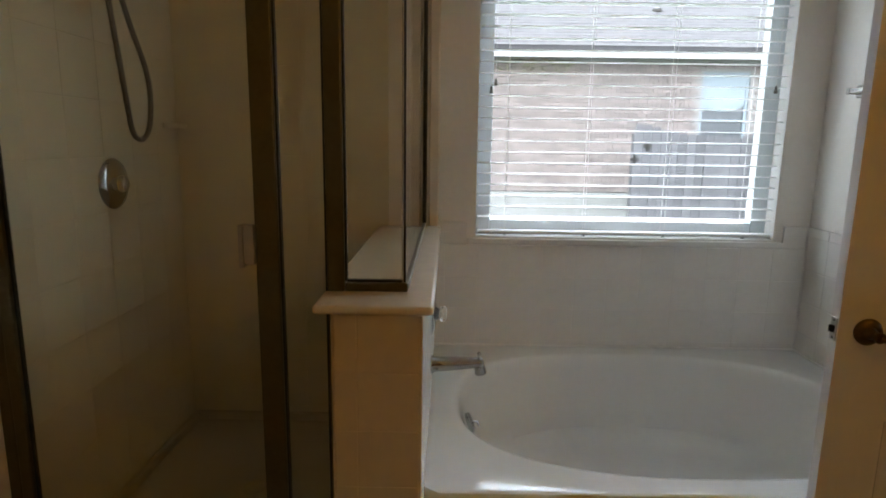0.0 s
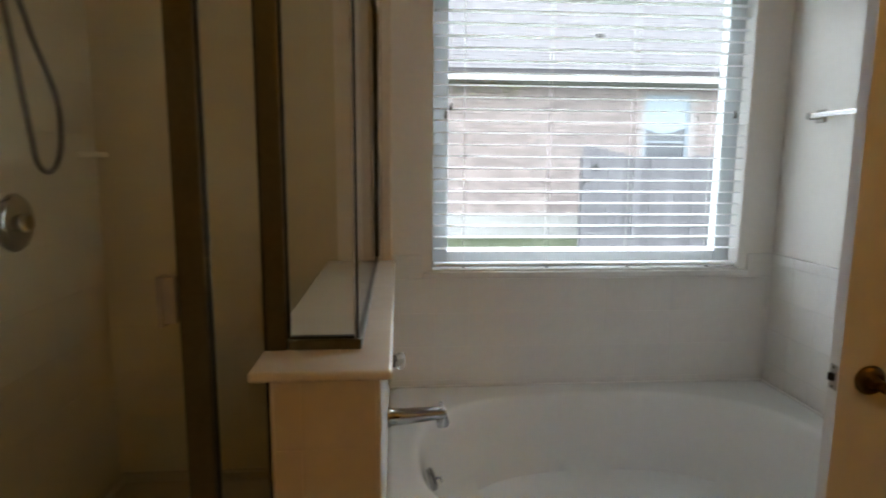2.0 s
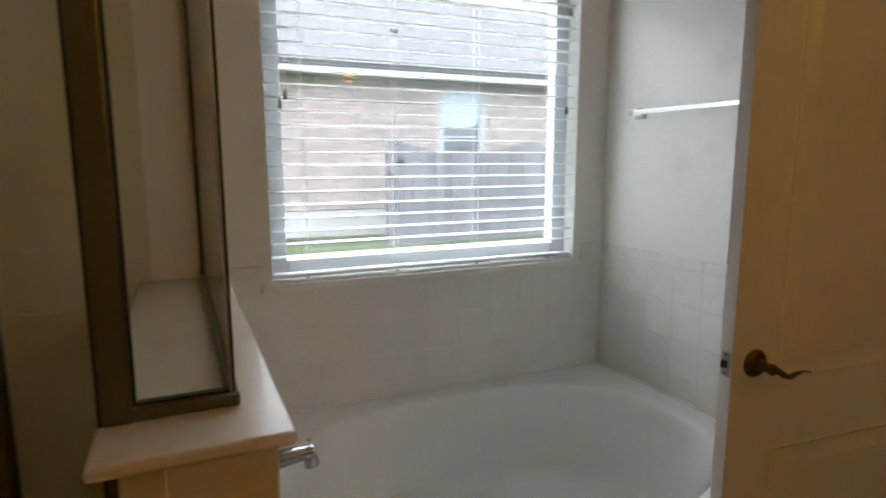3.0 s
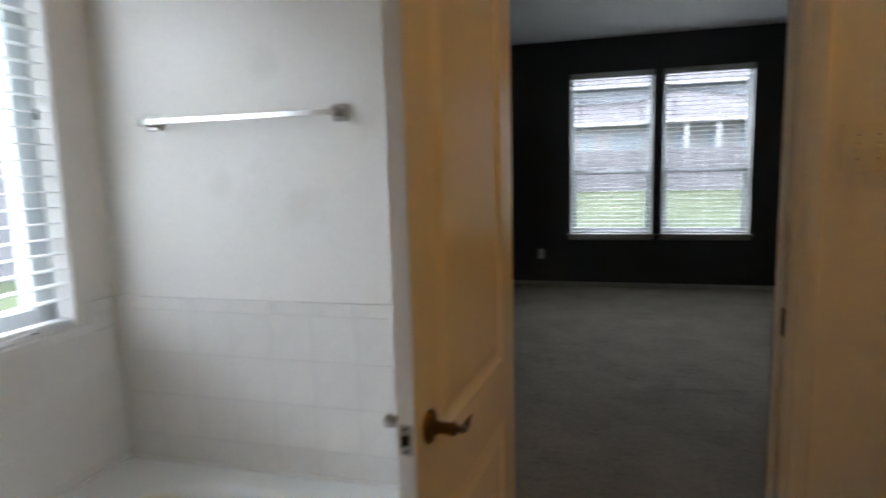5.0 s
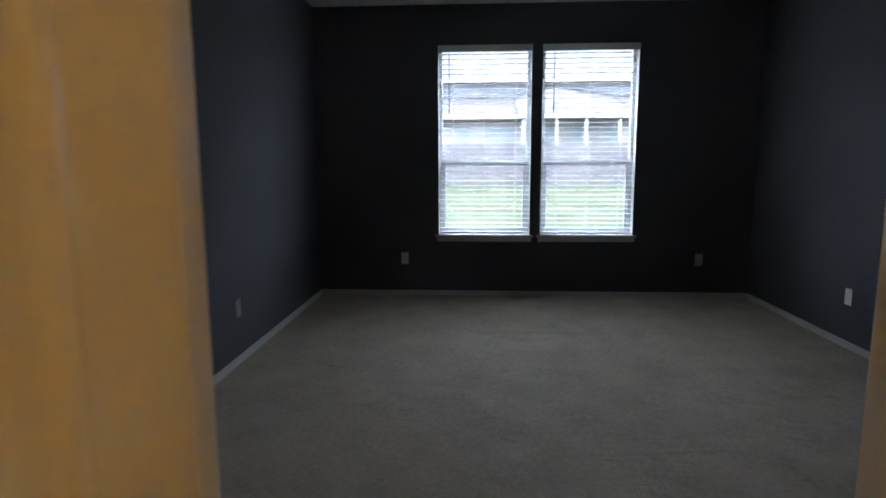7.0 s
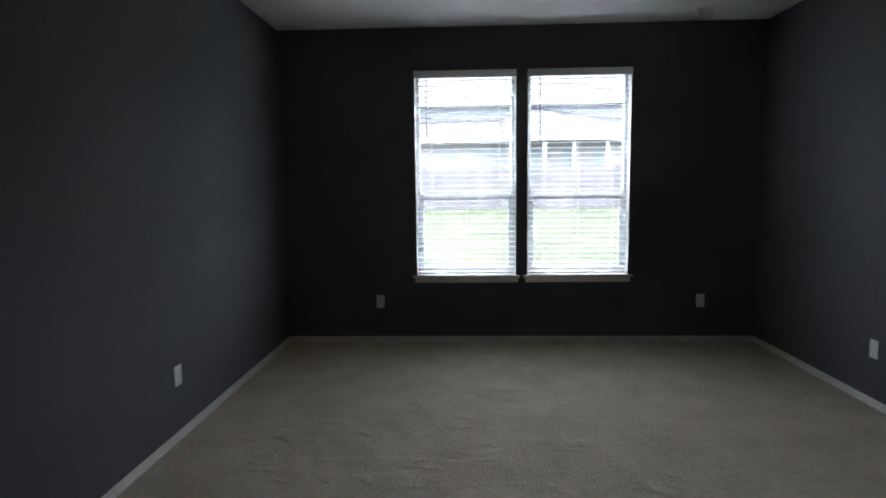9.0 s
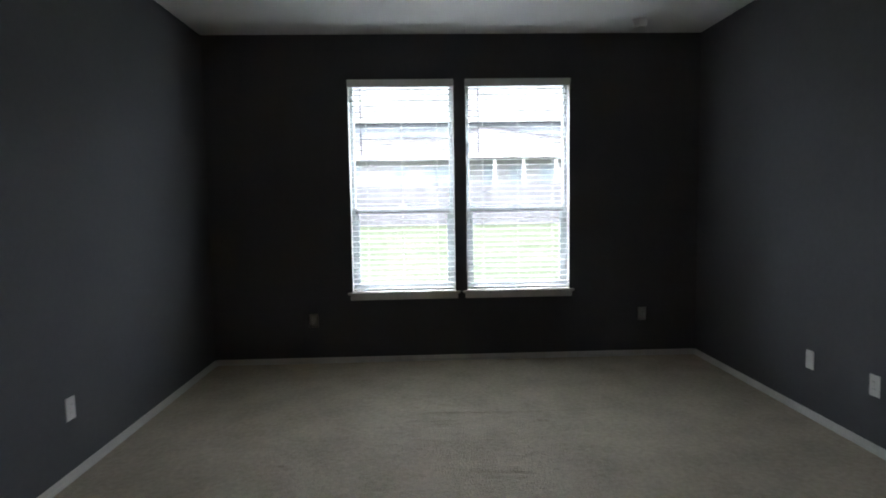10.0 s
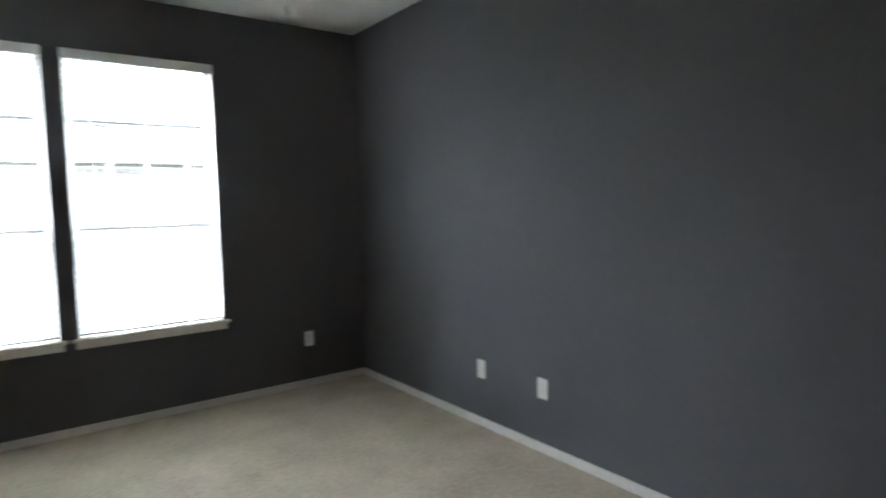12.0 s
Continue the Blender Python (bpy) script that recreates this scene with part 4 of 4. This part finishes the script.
part("base", lathe(bmesh.new(), [(0.062, -0.010), (0.064, -0.006), (0.064, -0.0005)], n=32), M_TRIM, sa, "", True)
part("body", lathe(bmesh.new(), [(0.026, -0.060), (0.044, -0.057), (0.050, -0.040), (0.054, -0.0105)], n=32), M_TRIM, sa, "", True)

# ---- vanity and its light beside the start of the walk ----
M_OAK = material("honey_oak", (0.36, 0.22, 0.11), 0.4, var=0.18, scale=3, fine=40, stretch=(6, 6, 0.7), bump=0.0006)
VY0, VY1, VX = -0.745, 1.535, 2.555
vanity = thing("vanity_cabinet", 2.83, 0.4, 0, "oak bathroom vanity cabinet against the cream wall", "cabinet")
under("body", B(VX + 0.03, XE - 0.016, VY0 + 0.004, VY1 - 0.02, 0.0, 0.838, bevel=0.003), M_OAK, vanity)
for k in range(4):
    y0 = VY0 + 0.05 + k * 0.55
    dr = under("cabinet_door", B(VX + 0.010, VX + 0.0295, y0, y0 + 0.52, 0.11, 0.80, bevel=0.005, seg=2), M_OAK, vanity)
    under("knob", lathe(bmesh.new(), [(0.006, 0), (0.006, 0.012), (0.014, 0.018), (0.012, 0.027), (0.004, 0.029)], Matrix.Translation((VX + 0.0099, y0 + (0.47 if k % 2 == 0 else 0.05), 0.62)) @ Matrix.Rotation(radians(-90), 4, "Y"), 14), M_BRONZE, dr, "", True)
tagged(part("countertop", B(VX, XE - 0.0005, VY0, VY1, 0.839, 0.876, bevel=0.010, seg=3), M_CAP, None, "", True), "cream marble vanity top on the oak cabinet", "countertop")
vl = thing("vanity_light", XE, 0.67, 2.20, "brass vanity light bar with four lit globe bulbs", "vanity light")
under("back_plate", B(XE - 0.03, XE - 0.0005, 0.10, 1.24, 2.15, 2.25, bevel=0.006, seg=2), M_BRASS, vl)
for k in range(4):
    y = 0.25 + k * 0.28
    under("socket", lathe(bmesh.new(), [(0.022, 0.0), (0.022, 0.03), (0.018, 0.034)], Matrix.Translation((XE - 0.031, y, 2.20)) @ Matrix.Rotation(radians(-90), 4, "Y"), 18), M_BRASS, vl, "", True)
    g = bmesh.new()
    bmesh.ops.create_uvsphere(g, u_segments=20, v_segments=12, radius=0.05, matrix=Matrix.Translation((XE - 0.115, y, 2.20)))
    under("globe_bulb", g, M_FROST, vl, "glowing frosted globe bulb", True)


# ---- outdoors ----
def lawn():
    """One sheet of ground that rises a little away from the house and reaches the horizon."""
    bm = bmesh.new()
    xs = [-300, -120, -60, -30, -15, -6, 0] + [3 + 1.5 * i for i in range(20)] + [36, 45, 70, 130, 300]
    ys = [-300, -120, -60, -30, -15, -6] + [-3 + 1.5 * i for i in range(16)] + [24, 40, 70, 130, 300]

    def h(x, y):
        z = -0.28
        z += 0.20 * min(1, max(0, (y - 6) / 5)) * min(1, max(0, (26 - y) / 6)) * (1 if x < 9 else 0.5)
        z += 0.58 * min(1, max(0, (x - 9) / 20)) ** 1.1
        z += 0.05 * noise.noise((x * 0.25, y * 0.25, 1)) if 8 < x < 30 or 4 < y < 14 else 0
        return z
    g = [[bm.verts.new((x, y, h(x, y))) for y in ys] for x in xs]
    for i in range(len(xs) - 1):
        for j in range(len(ys) - 1):
            bm.faces.new((g[i][j], g[i + 1][j], g[i + 1][j + 1], g[i][j + 1]))
    return bm


setting("ground", lawn(), M_GRASS, "green lawn around the house", "lawn", smooth=True)


def picket_fence(name, axis, at, u0, u1, z0, top, label, sag=0.0, span=2.5, wood=M_FENCE):
    """Weathered boards side by side on rails and posts."""
    f = thing(name, *((at, u0, z0) if axis == "x" else (u0, at, z0)), label, "fence")
    w = 0.14
    n = int((u1 - u0) / (w + 0.006))
    rng = random.Random(5)
    kinds = []
    for h in range(4):
        bm = bmesh.new()
        z1 = top - z0
        pts = [(0, 0), (w, 0), (w, z1 - 0.04), (w - 0.03, z1), (0.03, z1), (0, z1 - 0.04)]
        prism(bm, pts, "x" if axis == "x" else "y", -0.009, 0.009)
        kinds.append(finish(bm, "board", wood))
    for k in range(n):
        u = k * (w + 0.006)
        ob = new("board", kinds[k % 4])
        ob.parent = f
        dip = sag * (math.sin(math.pi * ((u % span) / span)) ** 1.0)
        ob.location = (rng.uniform(-0.008, 0.008), u, 0) if axis == "x" else (u, rng.uniform(-0.008, 0.008), 0)
        ob.scale = (1, 1, 1 - dip + rng.uniform(-0.012, 0.012))
    for zr in (0.3, 1.0, top - z0 - 0.3):
        bm = bmesh.new()
        box(bm, 0.012, 0.05, 0, u1 - u0, zr, zr + 0.09) if axis == "x" else box(bm, 0, u1 - u0, 0.012, 0.05, zr, zr + 0.09)
        part("rail", bm, wood, f)
    k = 0
    while k * span <= u1 - u0:
        u = min(k * span, u1 - u0 - 0.1)
        bm = bmesh.new()
        box(bm, 0.052, 0.14, u, u + 0.09, -0.1, top - z0 - 0.15, bevel=0.004) if axis == "x" else box(bm, u, u + 0.09, 0.052, 0.14, -0.1, top - z0 - 0.15, bevel=0.004)
        part("post", bm, wood, f)
        k += 1
    return f


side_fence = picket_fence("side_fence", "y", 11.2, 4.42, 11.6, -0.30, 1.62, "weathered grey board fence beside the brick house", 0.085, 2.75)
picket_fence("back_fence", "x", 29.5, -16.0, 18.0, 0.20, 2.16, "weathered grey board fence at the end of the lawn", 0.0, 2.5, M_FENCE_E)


# brick house to the north
bh = thing("brick_house", 4.0, 12.5, -0.4, "buff brick neighbour house with a grey shingle roof", "house")
HY = 12.5
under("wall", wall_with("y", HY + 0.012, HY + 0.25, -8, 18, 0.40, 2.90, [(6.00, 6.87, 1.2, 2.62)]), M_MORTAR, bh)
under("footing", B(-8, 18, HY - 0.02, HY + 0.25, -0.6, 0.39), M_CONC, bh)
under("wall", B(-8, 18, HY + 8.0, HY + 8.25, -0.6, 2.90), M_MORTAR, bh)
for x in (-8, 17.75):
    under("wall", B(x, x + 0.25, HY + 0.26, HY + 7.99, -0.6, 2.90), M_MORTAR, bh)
nw = under("window", B(6.00, 6.87, HY + 0.08, HY + 0.12, 1.2, 2.62), M_DGLASS, bh, "window with a half-drawn pale shade")
for x0, x1, z0, z1 in ((6.00, 6.05, 1.2, 2.62), (6.82, 6.87, 1.2, 2.62), (6.05, 6.82, 2.57, 2.62), (6.05, 6.82, 1.2, 1.25), (6.05, 6.82, 1.74, 1.77)):
    under("sash", B(x0, x1, HY + 0.04, HY + 0.079, z0, z1), M_SHADE, nw)
sd2 = bmesh.new()
hem = [(6.05 + 0.77 * k / 10, 1.98 - 0.09 * math.sin(math.pi * k / 10) + 0.05 * (k / 10)) for k in range(11)]
prism(sd2, hem + [(6.82, 2.57), (6.05, 2.57)], "y", HY + 0.055, HY + 0.078)
under("shade", sd2, M_SHADE, nw, "pale blue shade with a sagging hem")
under("fascia", B(-8.4, 18.4, HY - 0.30, HY - 0.26, 2.80, 2.92), M_FASCIA, bh)
under("soffit", B(-8.4, 18.4, HY - 0.255, HY + 0.011, 2.885, 2.905), M_FASCIA, bh)
under("frieze", B(-8, 18, HY - 0.012, HY + 0.0115, 2.78, 2.884), M_FASCIA, bh)
rf = bmesh.new()
prism(rf, [(HY - 0.34, 2.99), (HY + 4.1, 5.75), (HY + 8.5, 2.99), (HY + 8.5, 2.92), (HY + 4.1, 5.66), (HY - 0.34, 2.92)], "x", -8.5, 18.5)
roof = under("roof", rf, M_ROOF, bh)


def shingles(parent, x0, x1, y0, z0, dy, dz, rows, wide):
    """Rows of shingle tabs on a slope, joined in one mesh."""
    bm = bmesh.new()
    rng = random.Random(3)
    for r in range(rows):
        y, z = y0 + dy * r, z0 + dz * r
        x = x0 + (r % 2) * wide / 2
        while x < x1:
            t = 0.006 + rng.uniform(0, 0.007)
            vs = [bm.verts.new(p) for p in ((x, y, z + t), (x + wide * 0.94, y, z + t), (x + wide * 0.94, y + dy * 1.02, z + dz * 1.02 + 0.004), (x, y + dy * 1.02, z + dz * 1.02 + 0.004), (x, y, z - 0.004), (x + wide * 0.94, y, z - 0.004))]
            bm.faces.new(vs[:4])
            bm.faces.new((vs[4], vs[5], vs[1], vs[0]))
            x += wide
    ob = under("shingle_courses", bm, M_ROOF, parent)
    return tagged(ob, kind="stuff")


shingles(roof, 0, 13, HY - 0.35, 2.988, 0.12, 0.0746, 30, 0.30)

# roof vent, gate hardware and a vine under the eave
under("roof_vent", lathe(bmesh.new(), [(0.055, -0.2), (0.055, 0.22), (0.10, 0.24), (0.09, 0.30), (0.02, 0.33)], Matrix.Translation((5.43, 13.6, 3.62)), 16), M_DARK, roof, "small dark roof vent", True)
for x, z in ((4.642, 1.273), (4.44, 1.055)):
    gh = bmesh.new()
    box(gh, x - 0.07, x + 0.07, 11.170, 11.185, z - 0.02, z + 0.02, bevel=0.003)
    box(gh, x - 0.015, x + 0.015, 11.160, 11.185, z - 0.07, z + 0.07, bevel=0.003)
    under("gate_hinge", gh, M_DARK, side_fence, "black iron hinge strap")
vine = thing("climbing_vine", 2.9, 12.44, 2.78, "yellow-green climbing vine under the eave", "vine")
rng = random.Random(21)
lf = bmesh.new()
for k in range(130):
    c = Vector((rng.uniform(-0.75, 0.70), rng.uniform(-0.07, 0.02), -abs(rng.gauss(0, 0.09))))
    m4 = Matrix.Translation(c) @ Euler((rng.uniform(-1, 1), rng.uniform(-1, 1), rng.uniform(0, 6))).to_matrix().to_4x4()
    s4 = rng.uniform(0.025, 0.05)
    lf.faces.new([lf.verts.new(m4 @ Vector(p)) for p in ((0, -s4, 0), (s4 * 0.6, 0, 0.006), (0, s4, 0), (-s4 * 0.6, 0, 0.006))])
tagged(part("leaves", lf, M_LEAF, vine), kind="stuff")
part("stem", tube(bmesh.new(), [(-0.8, 0.0, -0.05), (-0.3, -0.01, 0.0), (0.2, 0.0, -0.03), (0.72, 0.0, 0.0)], [0.012, 0.01, 0.008, 0.004], 8), M_FENCE, vine, "", True)

# houses to the east
eh = thing("two_storey_house", 40, -1, 0.2, "pale two-storey neighbour house with a porch and stepped roofs", "house")
under("wall", B(36.0, 48, -22, 20, 0.1, 4.0), M_WALLE, eh)
under("upper_wall", B(38.5, 47.5, -20, 18, 4.0, 6.25), M_SIDING, eh, "pale blue siding")
for k in range(12):
    under("siding_course", B(38.47, 38.499, -20, 18, 4.30 + 0.165 * k, 4.32 + 0.165 * k), M_SIDING, eh)
lo = bmesh.new()
prism(lo, [(35.2, 3.80), (38.6, 5.25), (38.6, 5.15), (35.2, 3.70)], "y", -22.5, 20.5)
under("lower_roof", lo, M_ROOFE, eh)
under("lower_fascia", B(35.12, 35.19, -22.5, 20.5, 3.66, 3.82), M_FASCIA, eh)
up = bmesh.new()
prism(up, [(38.0, 6.15), (43, 9.0), (48.2, 6.15), (48.2, 6.05), (43, 8.9), (38.0, 6.05)], "y", -20.6, 18.6)
under("upper_roof", up, M_ROOFE, eh)
under("upper_fascia", B(37.93, 37.995, -20.6, 18.6, 5.99, 6.18), M_FASCIA, eh)
gb = bmesh.new()
eave = [(34.4, -5.4), (34.4, 0.3), (38.45, 0.3), (38.45, -5.4)]
low = [gb.verts.new((x, y, 3.72)) for x, y in eave]
top = [gb.verts.new((x, y, 3.82 if x < 35 else 5.26)) for x, y in eave]
peak = gb.verts.new((38.45, -1.6, 5.85))
for face in ((top[0], top[1], peak), (top[1], top[2], peak), (top[3], top[0], peak), (top[2], low[2], low[3], top[3], peak), (low[0], low[1], top[1], top[0]), (low[1], low[2], top[2], top[1]), (low[3], low[0], top[0], top[3]), tuple(low)):
    gb.faces.new(face)
under("porch_roof", gb, M_ROOFE, eh)
under("porch_fascia", B(34.3, 34.395, -5.4, 0.3, 3.66, 3.82), M_FASCIA, eh)
for y in (-5.05, -3.3, -1.75, 0.0):
    under("porch_post", B(34.45, 34.62, y - 0.085, y + 0.085, 0.1, 3.62, bevel=0.01), M_FASCIA, eh)
for y0, y1, z0, z1 in ((-5.3, -4.5, 1.9, 3.3), (-3.5, -2.8, 1.9, 3.3), (-2.0, -1.3, 1.9, 3.3), (0.3, 2.0, 1.9, 3.3), (2.9, 3.6, 1.9, 3.3), (5.5, 6.9, 1.9, 3.3)):
    w = under("window", B(35.97, 35.999, y0, y1, z0, z1), M_SHADE, eh, "window with a pale drawn shade")
    for p, q, r, s in ((y0 - 0.06, y0, z0, z1), (y1, y1 + 0.06, z0, z1), (y0 - 0.06, y1 + 0.06, z1, z1 + 0.06), (y0 - 0.06, y1 + 0.06, z0 - 0.06, z0), (y0, y1, (z0 + z1) / 2 - 0.025, (z0 + z1) / 2 + 0.025)):
        under("window_trim", B(35.94, 35.969, p, q, r, s), M_FASCIA, w)


# ---- pieces of walls ----
def tiles(parent_name, label, axis, at, side, u0, u1, z0, z1, pitch, mat, top_strip=0.0, thick=0.008, joint=0.0016, name="tile", bed=None):
    """Glazed tiles with eased edges on a bed of grout; side: the way into the room."""
    root = thing(parent_name, *((at, (u0 + u1) / 2, z0) if axis == "x" else ((u0 + u1) / 2, at, z0)), label, "wall tile", kind="structure")

    def slab(p, q, r, s, d0, d1, bev):
        d = sorted((at + side * d0, at + side * d1))
        return B(*d, p, q, r, s, bevel=bev) if axis == "x" else B(p, q, *d, r, s, bevel=bev)
    under("grout_bed", slab(u0, u1, z0, z1, 0.0003, thick * 0.88, 0.0), bed or M_GROUT, root)
    cache = {}
    zt = z1

    def piece(p, q, r, s, d=thick):
        key = (round(q - p, 4), round(s - r, 4), d)
        if key not in cache:
            w, h = (q - p) / 2, (s - r) / 2
            bm = bmesh.new()
            i2 = 0.0016
            outer = [(-w, -h), (w, -h), (w, h), (-w, h)]
            inner = [(-w + i2, -h + i2), (w - i2, -h + i2), (w - i2, h - i2), (-w + i2, h - i2)]

            def vv(u, v, e):
                return bm.verts.new((side * e, u, v) if axis == "x" else (u, side * e, v))
            r0, r1, r2 = [vv(*c, 0.001) for c in outer], [vv(*c, d - 0.0012) for c in outer], [vv(*c, d) for c in inner]
            for a, b2 in ((r0, r1), (r1, r2)):
                for k in range(4):
                    bm.faces.new((a[k], a[(k + 1) % 4], b2[(k + 1) % 4], b2[k]))
            bm.faces.new(r2)
            cache[key] = finish(bm, name, mat)
        ob = new(name, cache[key])
        ob.parent = root
        c = ((p + q) / 2 - (u0 + u1) / 2, (r + s) / 2 - z0)
        ob.location = (0, c[0], c[1]) if axis == "x" else (c[0], 0, c[1])
    us = []
    u = u1
    while u > u0 + 0.01:
        us.append((max(u - pitch, u0), u))
        u -= pitch
    if top_strip:
        for p, q in us:
            piece(p + joint / 2, q - joint / 2, zt - top_strip + joint / 2, zt, thick + 0.003)
        zt -= top_strip
    while zt > z0 + 0.01:
        r = max(zt - pitch, z0)
        for p, q in us:
            piece(p + joint / 2, q - joint / 2, r + joint / 2, zt - joint / 2)
        zt = r
    return root


tiles("tiling_tub_east", "white glazed wall tiles with a bullnose top row beside the tub", "x", XE, -1, 2.80, YN - 0.009, TUBZ + 0.003, 0.916, 0.157, M_TILE, 0.046, joint=0.003)
tiles("tiling_tub_north", "white glazed wall tiles under the bathroom window", "y", YN, -1, HW1, XE - 0.009, TUBZ + 0.003, BWZ0 - 0.035, 0.157, M_TILE, joint=0.0011, bed=M_TILE)
for a, b2, nm in ((HW1, BWX0 - 0.041, "a"), (BWX1 + 0.041, XE - 0.0105, "b")):
    tiles("tiling_tub_top_" + nm, "white bullnose tiles beside the bathroom window", "y", YN, -1, a, b2, BWZ0 - 0.034, 0.916, 0.157, M_TILE, 0.046)
tiles("tiling_half_wall_tub", "white glazed tiles on the tub side of the half wall", "x", HW1 - 0.008, 1, 2.788, YN - 0.009, 0.0, 0.869, 0.157, M_TILE)
tiles("tiling_half_wall_end", "tan glazed tiles on the end of the half wall", "y", 2.788, -1, HW0 + 0.0085, HW1 - 0.0085, 0.0, 0.869, 0.157, M_TAN, bed=M_TAN)
for nm, cx, s in (("a", HW0 + 0.008, -1), ("b", HW1 - 0.008, 1)):
    arc = [(cx, 2.788)] + [(cx + s * 0.008 * math.sin(math.pi / 2 * k / 6), 2.788 - 0.008 * math.cos(math.pi / 2 * k / 6)) for k in range(7)]
    setting("trim_half_wall_" + nm, prism(bmesh.new(), arc, "z", 0.0, 0.8685), M_TAN, "tan bullnose edge of the half wall", "trim", smooth=True)
tiles("tiling_half_wall_shower", "almond glazed tiles on the shower side of the half wall", "x", HW0 + 0.008, -1, 2.788, YN - 0.009, -0.13, 0.869, 0.203, M_STILE, joint=0.0012, bed=M_STILE)
tiles("tiling_shower_west", "almond glazed shower wall tiles", "x", XW, 1, YG + 0.032, YN - 0.009, -0.13, 2.234, 0.203, M_STILE, joint=0.0012, bed=M_STILE)
tiles("tiling_shower_north", "almond glazed shower wall tiles", "y", YN, -1, XW + 0.0005, HW0 + 0.007, -0.13, 2.234, 0.203, M_STILE, joint=0.0012, bed=M_STILE)
setting("trim_tub_corner", B(XE - 0.0150, XE - 0.0084, YN - 0.0150, YN - 0.0084, TUBZ + 0.007, 0.914, bevel=0.002), M_TRIM, "white caulk in the tiled corner", "trim")
setting("trim_shower_edge", prism(bmesh.new(), [(1.283, YN - 0.0005), (1.283, YN - 0.008), (1.288, YN - 0.013), (1.324, YN - 0.013), (1.330, YN - 0.008), (1.330, YN - 0.0005)], "z", 0.894, CEIL - 0.001), M_CAP, "cream bullnose tile strip between shower and tub", "trim")


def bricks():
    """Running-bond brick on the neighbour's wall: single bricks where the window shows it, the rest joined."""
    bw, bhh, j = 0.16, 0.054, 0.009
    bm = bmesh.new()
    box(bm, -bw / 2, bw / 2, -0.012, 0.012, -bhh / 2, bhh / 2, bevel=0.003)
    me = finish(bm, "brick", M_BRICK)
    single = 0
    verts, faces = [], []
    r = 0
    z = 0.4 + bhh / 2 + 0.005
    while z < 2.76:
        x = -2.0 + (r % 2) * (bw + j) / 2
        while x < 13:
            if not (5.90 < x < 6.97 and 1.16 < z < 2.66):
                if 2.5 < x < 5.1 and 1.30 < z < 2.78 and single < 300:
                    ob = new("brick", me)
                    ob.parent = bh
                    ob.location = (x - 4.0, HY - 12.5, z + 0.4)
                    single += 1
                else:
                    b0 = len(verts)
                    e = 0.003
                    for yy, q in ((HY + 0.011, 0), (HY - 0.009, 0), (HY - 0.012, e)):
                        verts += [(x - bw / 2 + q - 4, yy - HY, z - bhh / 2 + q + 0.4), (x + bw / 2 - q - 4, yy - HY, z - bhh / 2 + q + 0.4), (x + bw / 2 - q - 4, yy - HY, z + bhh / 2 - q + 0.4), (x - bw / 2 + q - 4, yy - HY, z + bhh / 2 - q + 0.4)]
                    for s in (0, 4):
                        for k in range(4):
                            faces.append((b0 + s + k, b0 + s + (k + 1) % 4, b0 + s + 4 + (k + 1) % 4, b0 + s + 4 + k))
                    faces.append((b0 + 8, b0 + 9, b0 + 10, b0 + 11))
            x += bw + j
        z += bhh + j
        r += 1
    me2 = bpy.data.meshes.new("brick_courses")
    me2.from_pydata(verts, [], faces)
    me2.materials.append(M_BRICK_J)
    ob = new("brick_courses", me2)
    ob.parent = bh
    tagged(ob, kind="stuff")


# same darkened brick colour, varied from one joined brick to the next
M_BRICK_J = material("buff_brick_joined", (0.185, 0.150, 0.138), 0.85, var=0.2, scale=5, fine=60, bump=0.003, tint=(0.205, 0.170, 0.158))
n_, l_ = M_BRICK_J.node_tree.nodes, M_BRICK_J.node_tree.links
geo = n_.new("ShaderNodeNewGeometry")
ran = n_.new("ShaderNodeMapRange")
ran.inputs["To Min"].default_value, ran.inputs["To Max"].default_value = 0.77, 1.23
l_.new(geo.outputs["Random Per Island"], ran.inputs["Value"])
vec_ = n_.new("ShaderNodeVectorMath")
vec_.operation = "SCALE"
src_ = n_["Principled BSDF"].inputs["Base Color"].links[0].from_socket
l_.new(src_, vec_.inputs[0])
l_.new(ran.outputs[0], vec_.inputs["Scale"])
l_.new(vec_.outputs[0], n_["Principled BSDF"].inputs["Base Color"])
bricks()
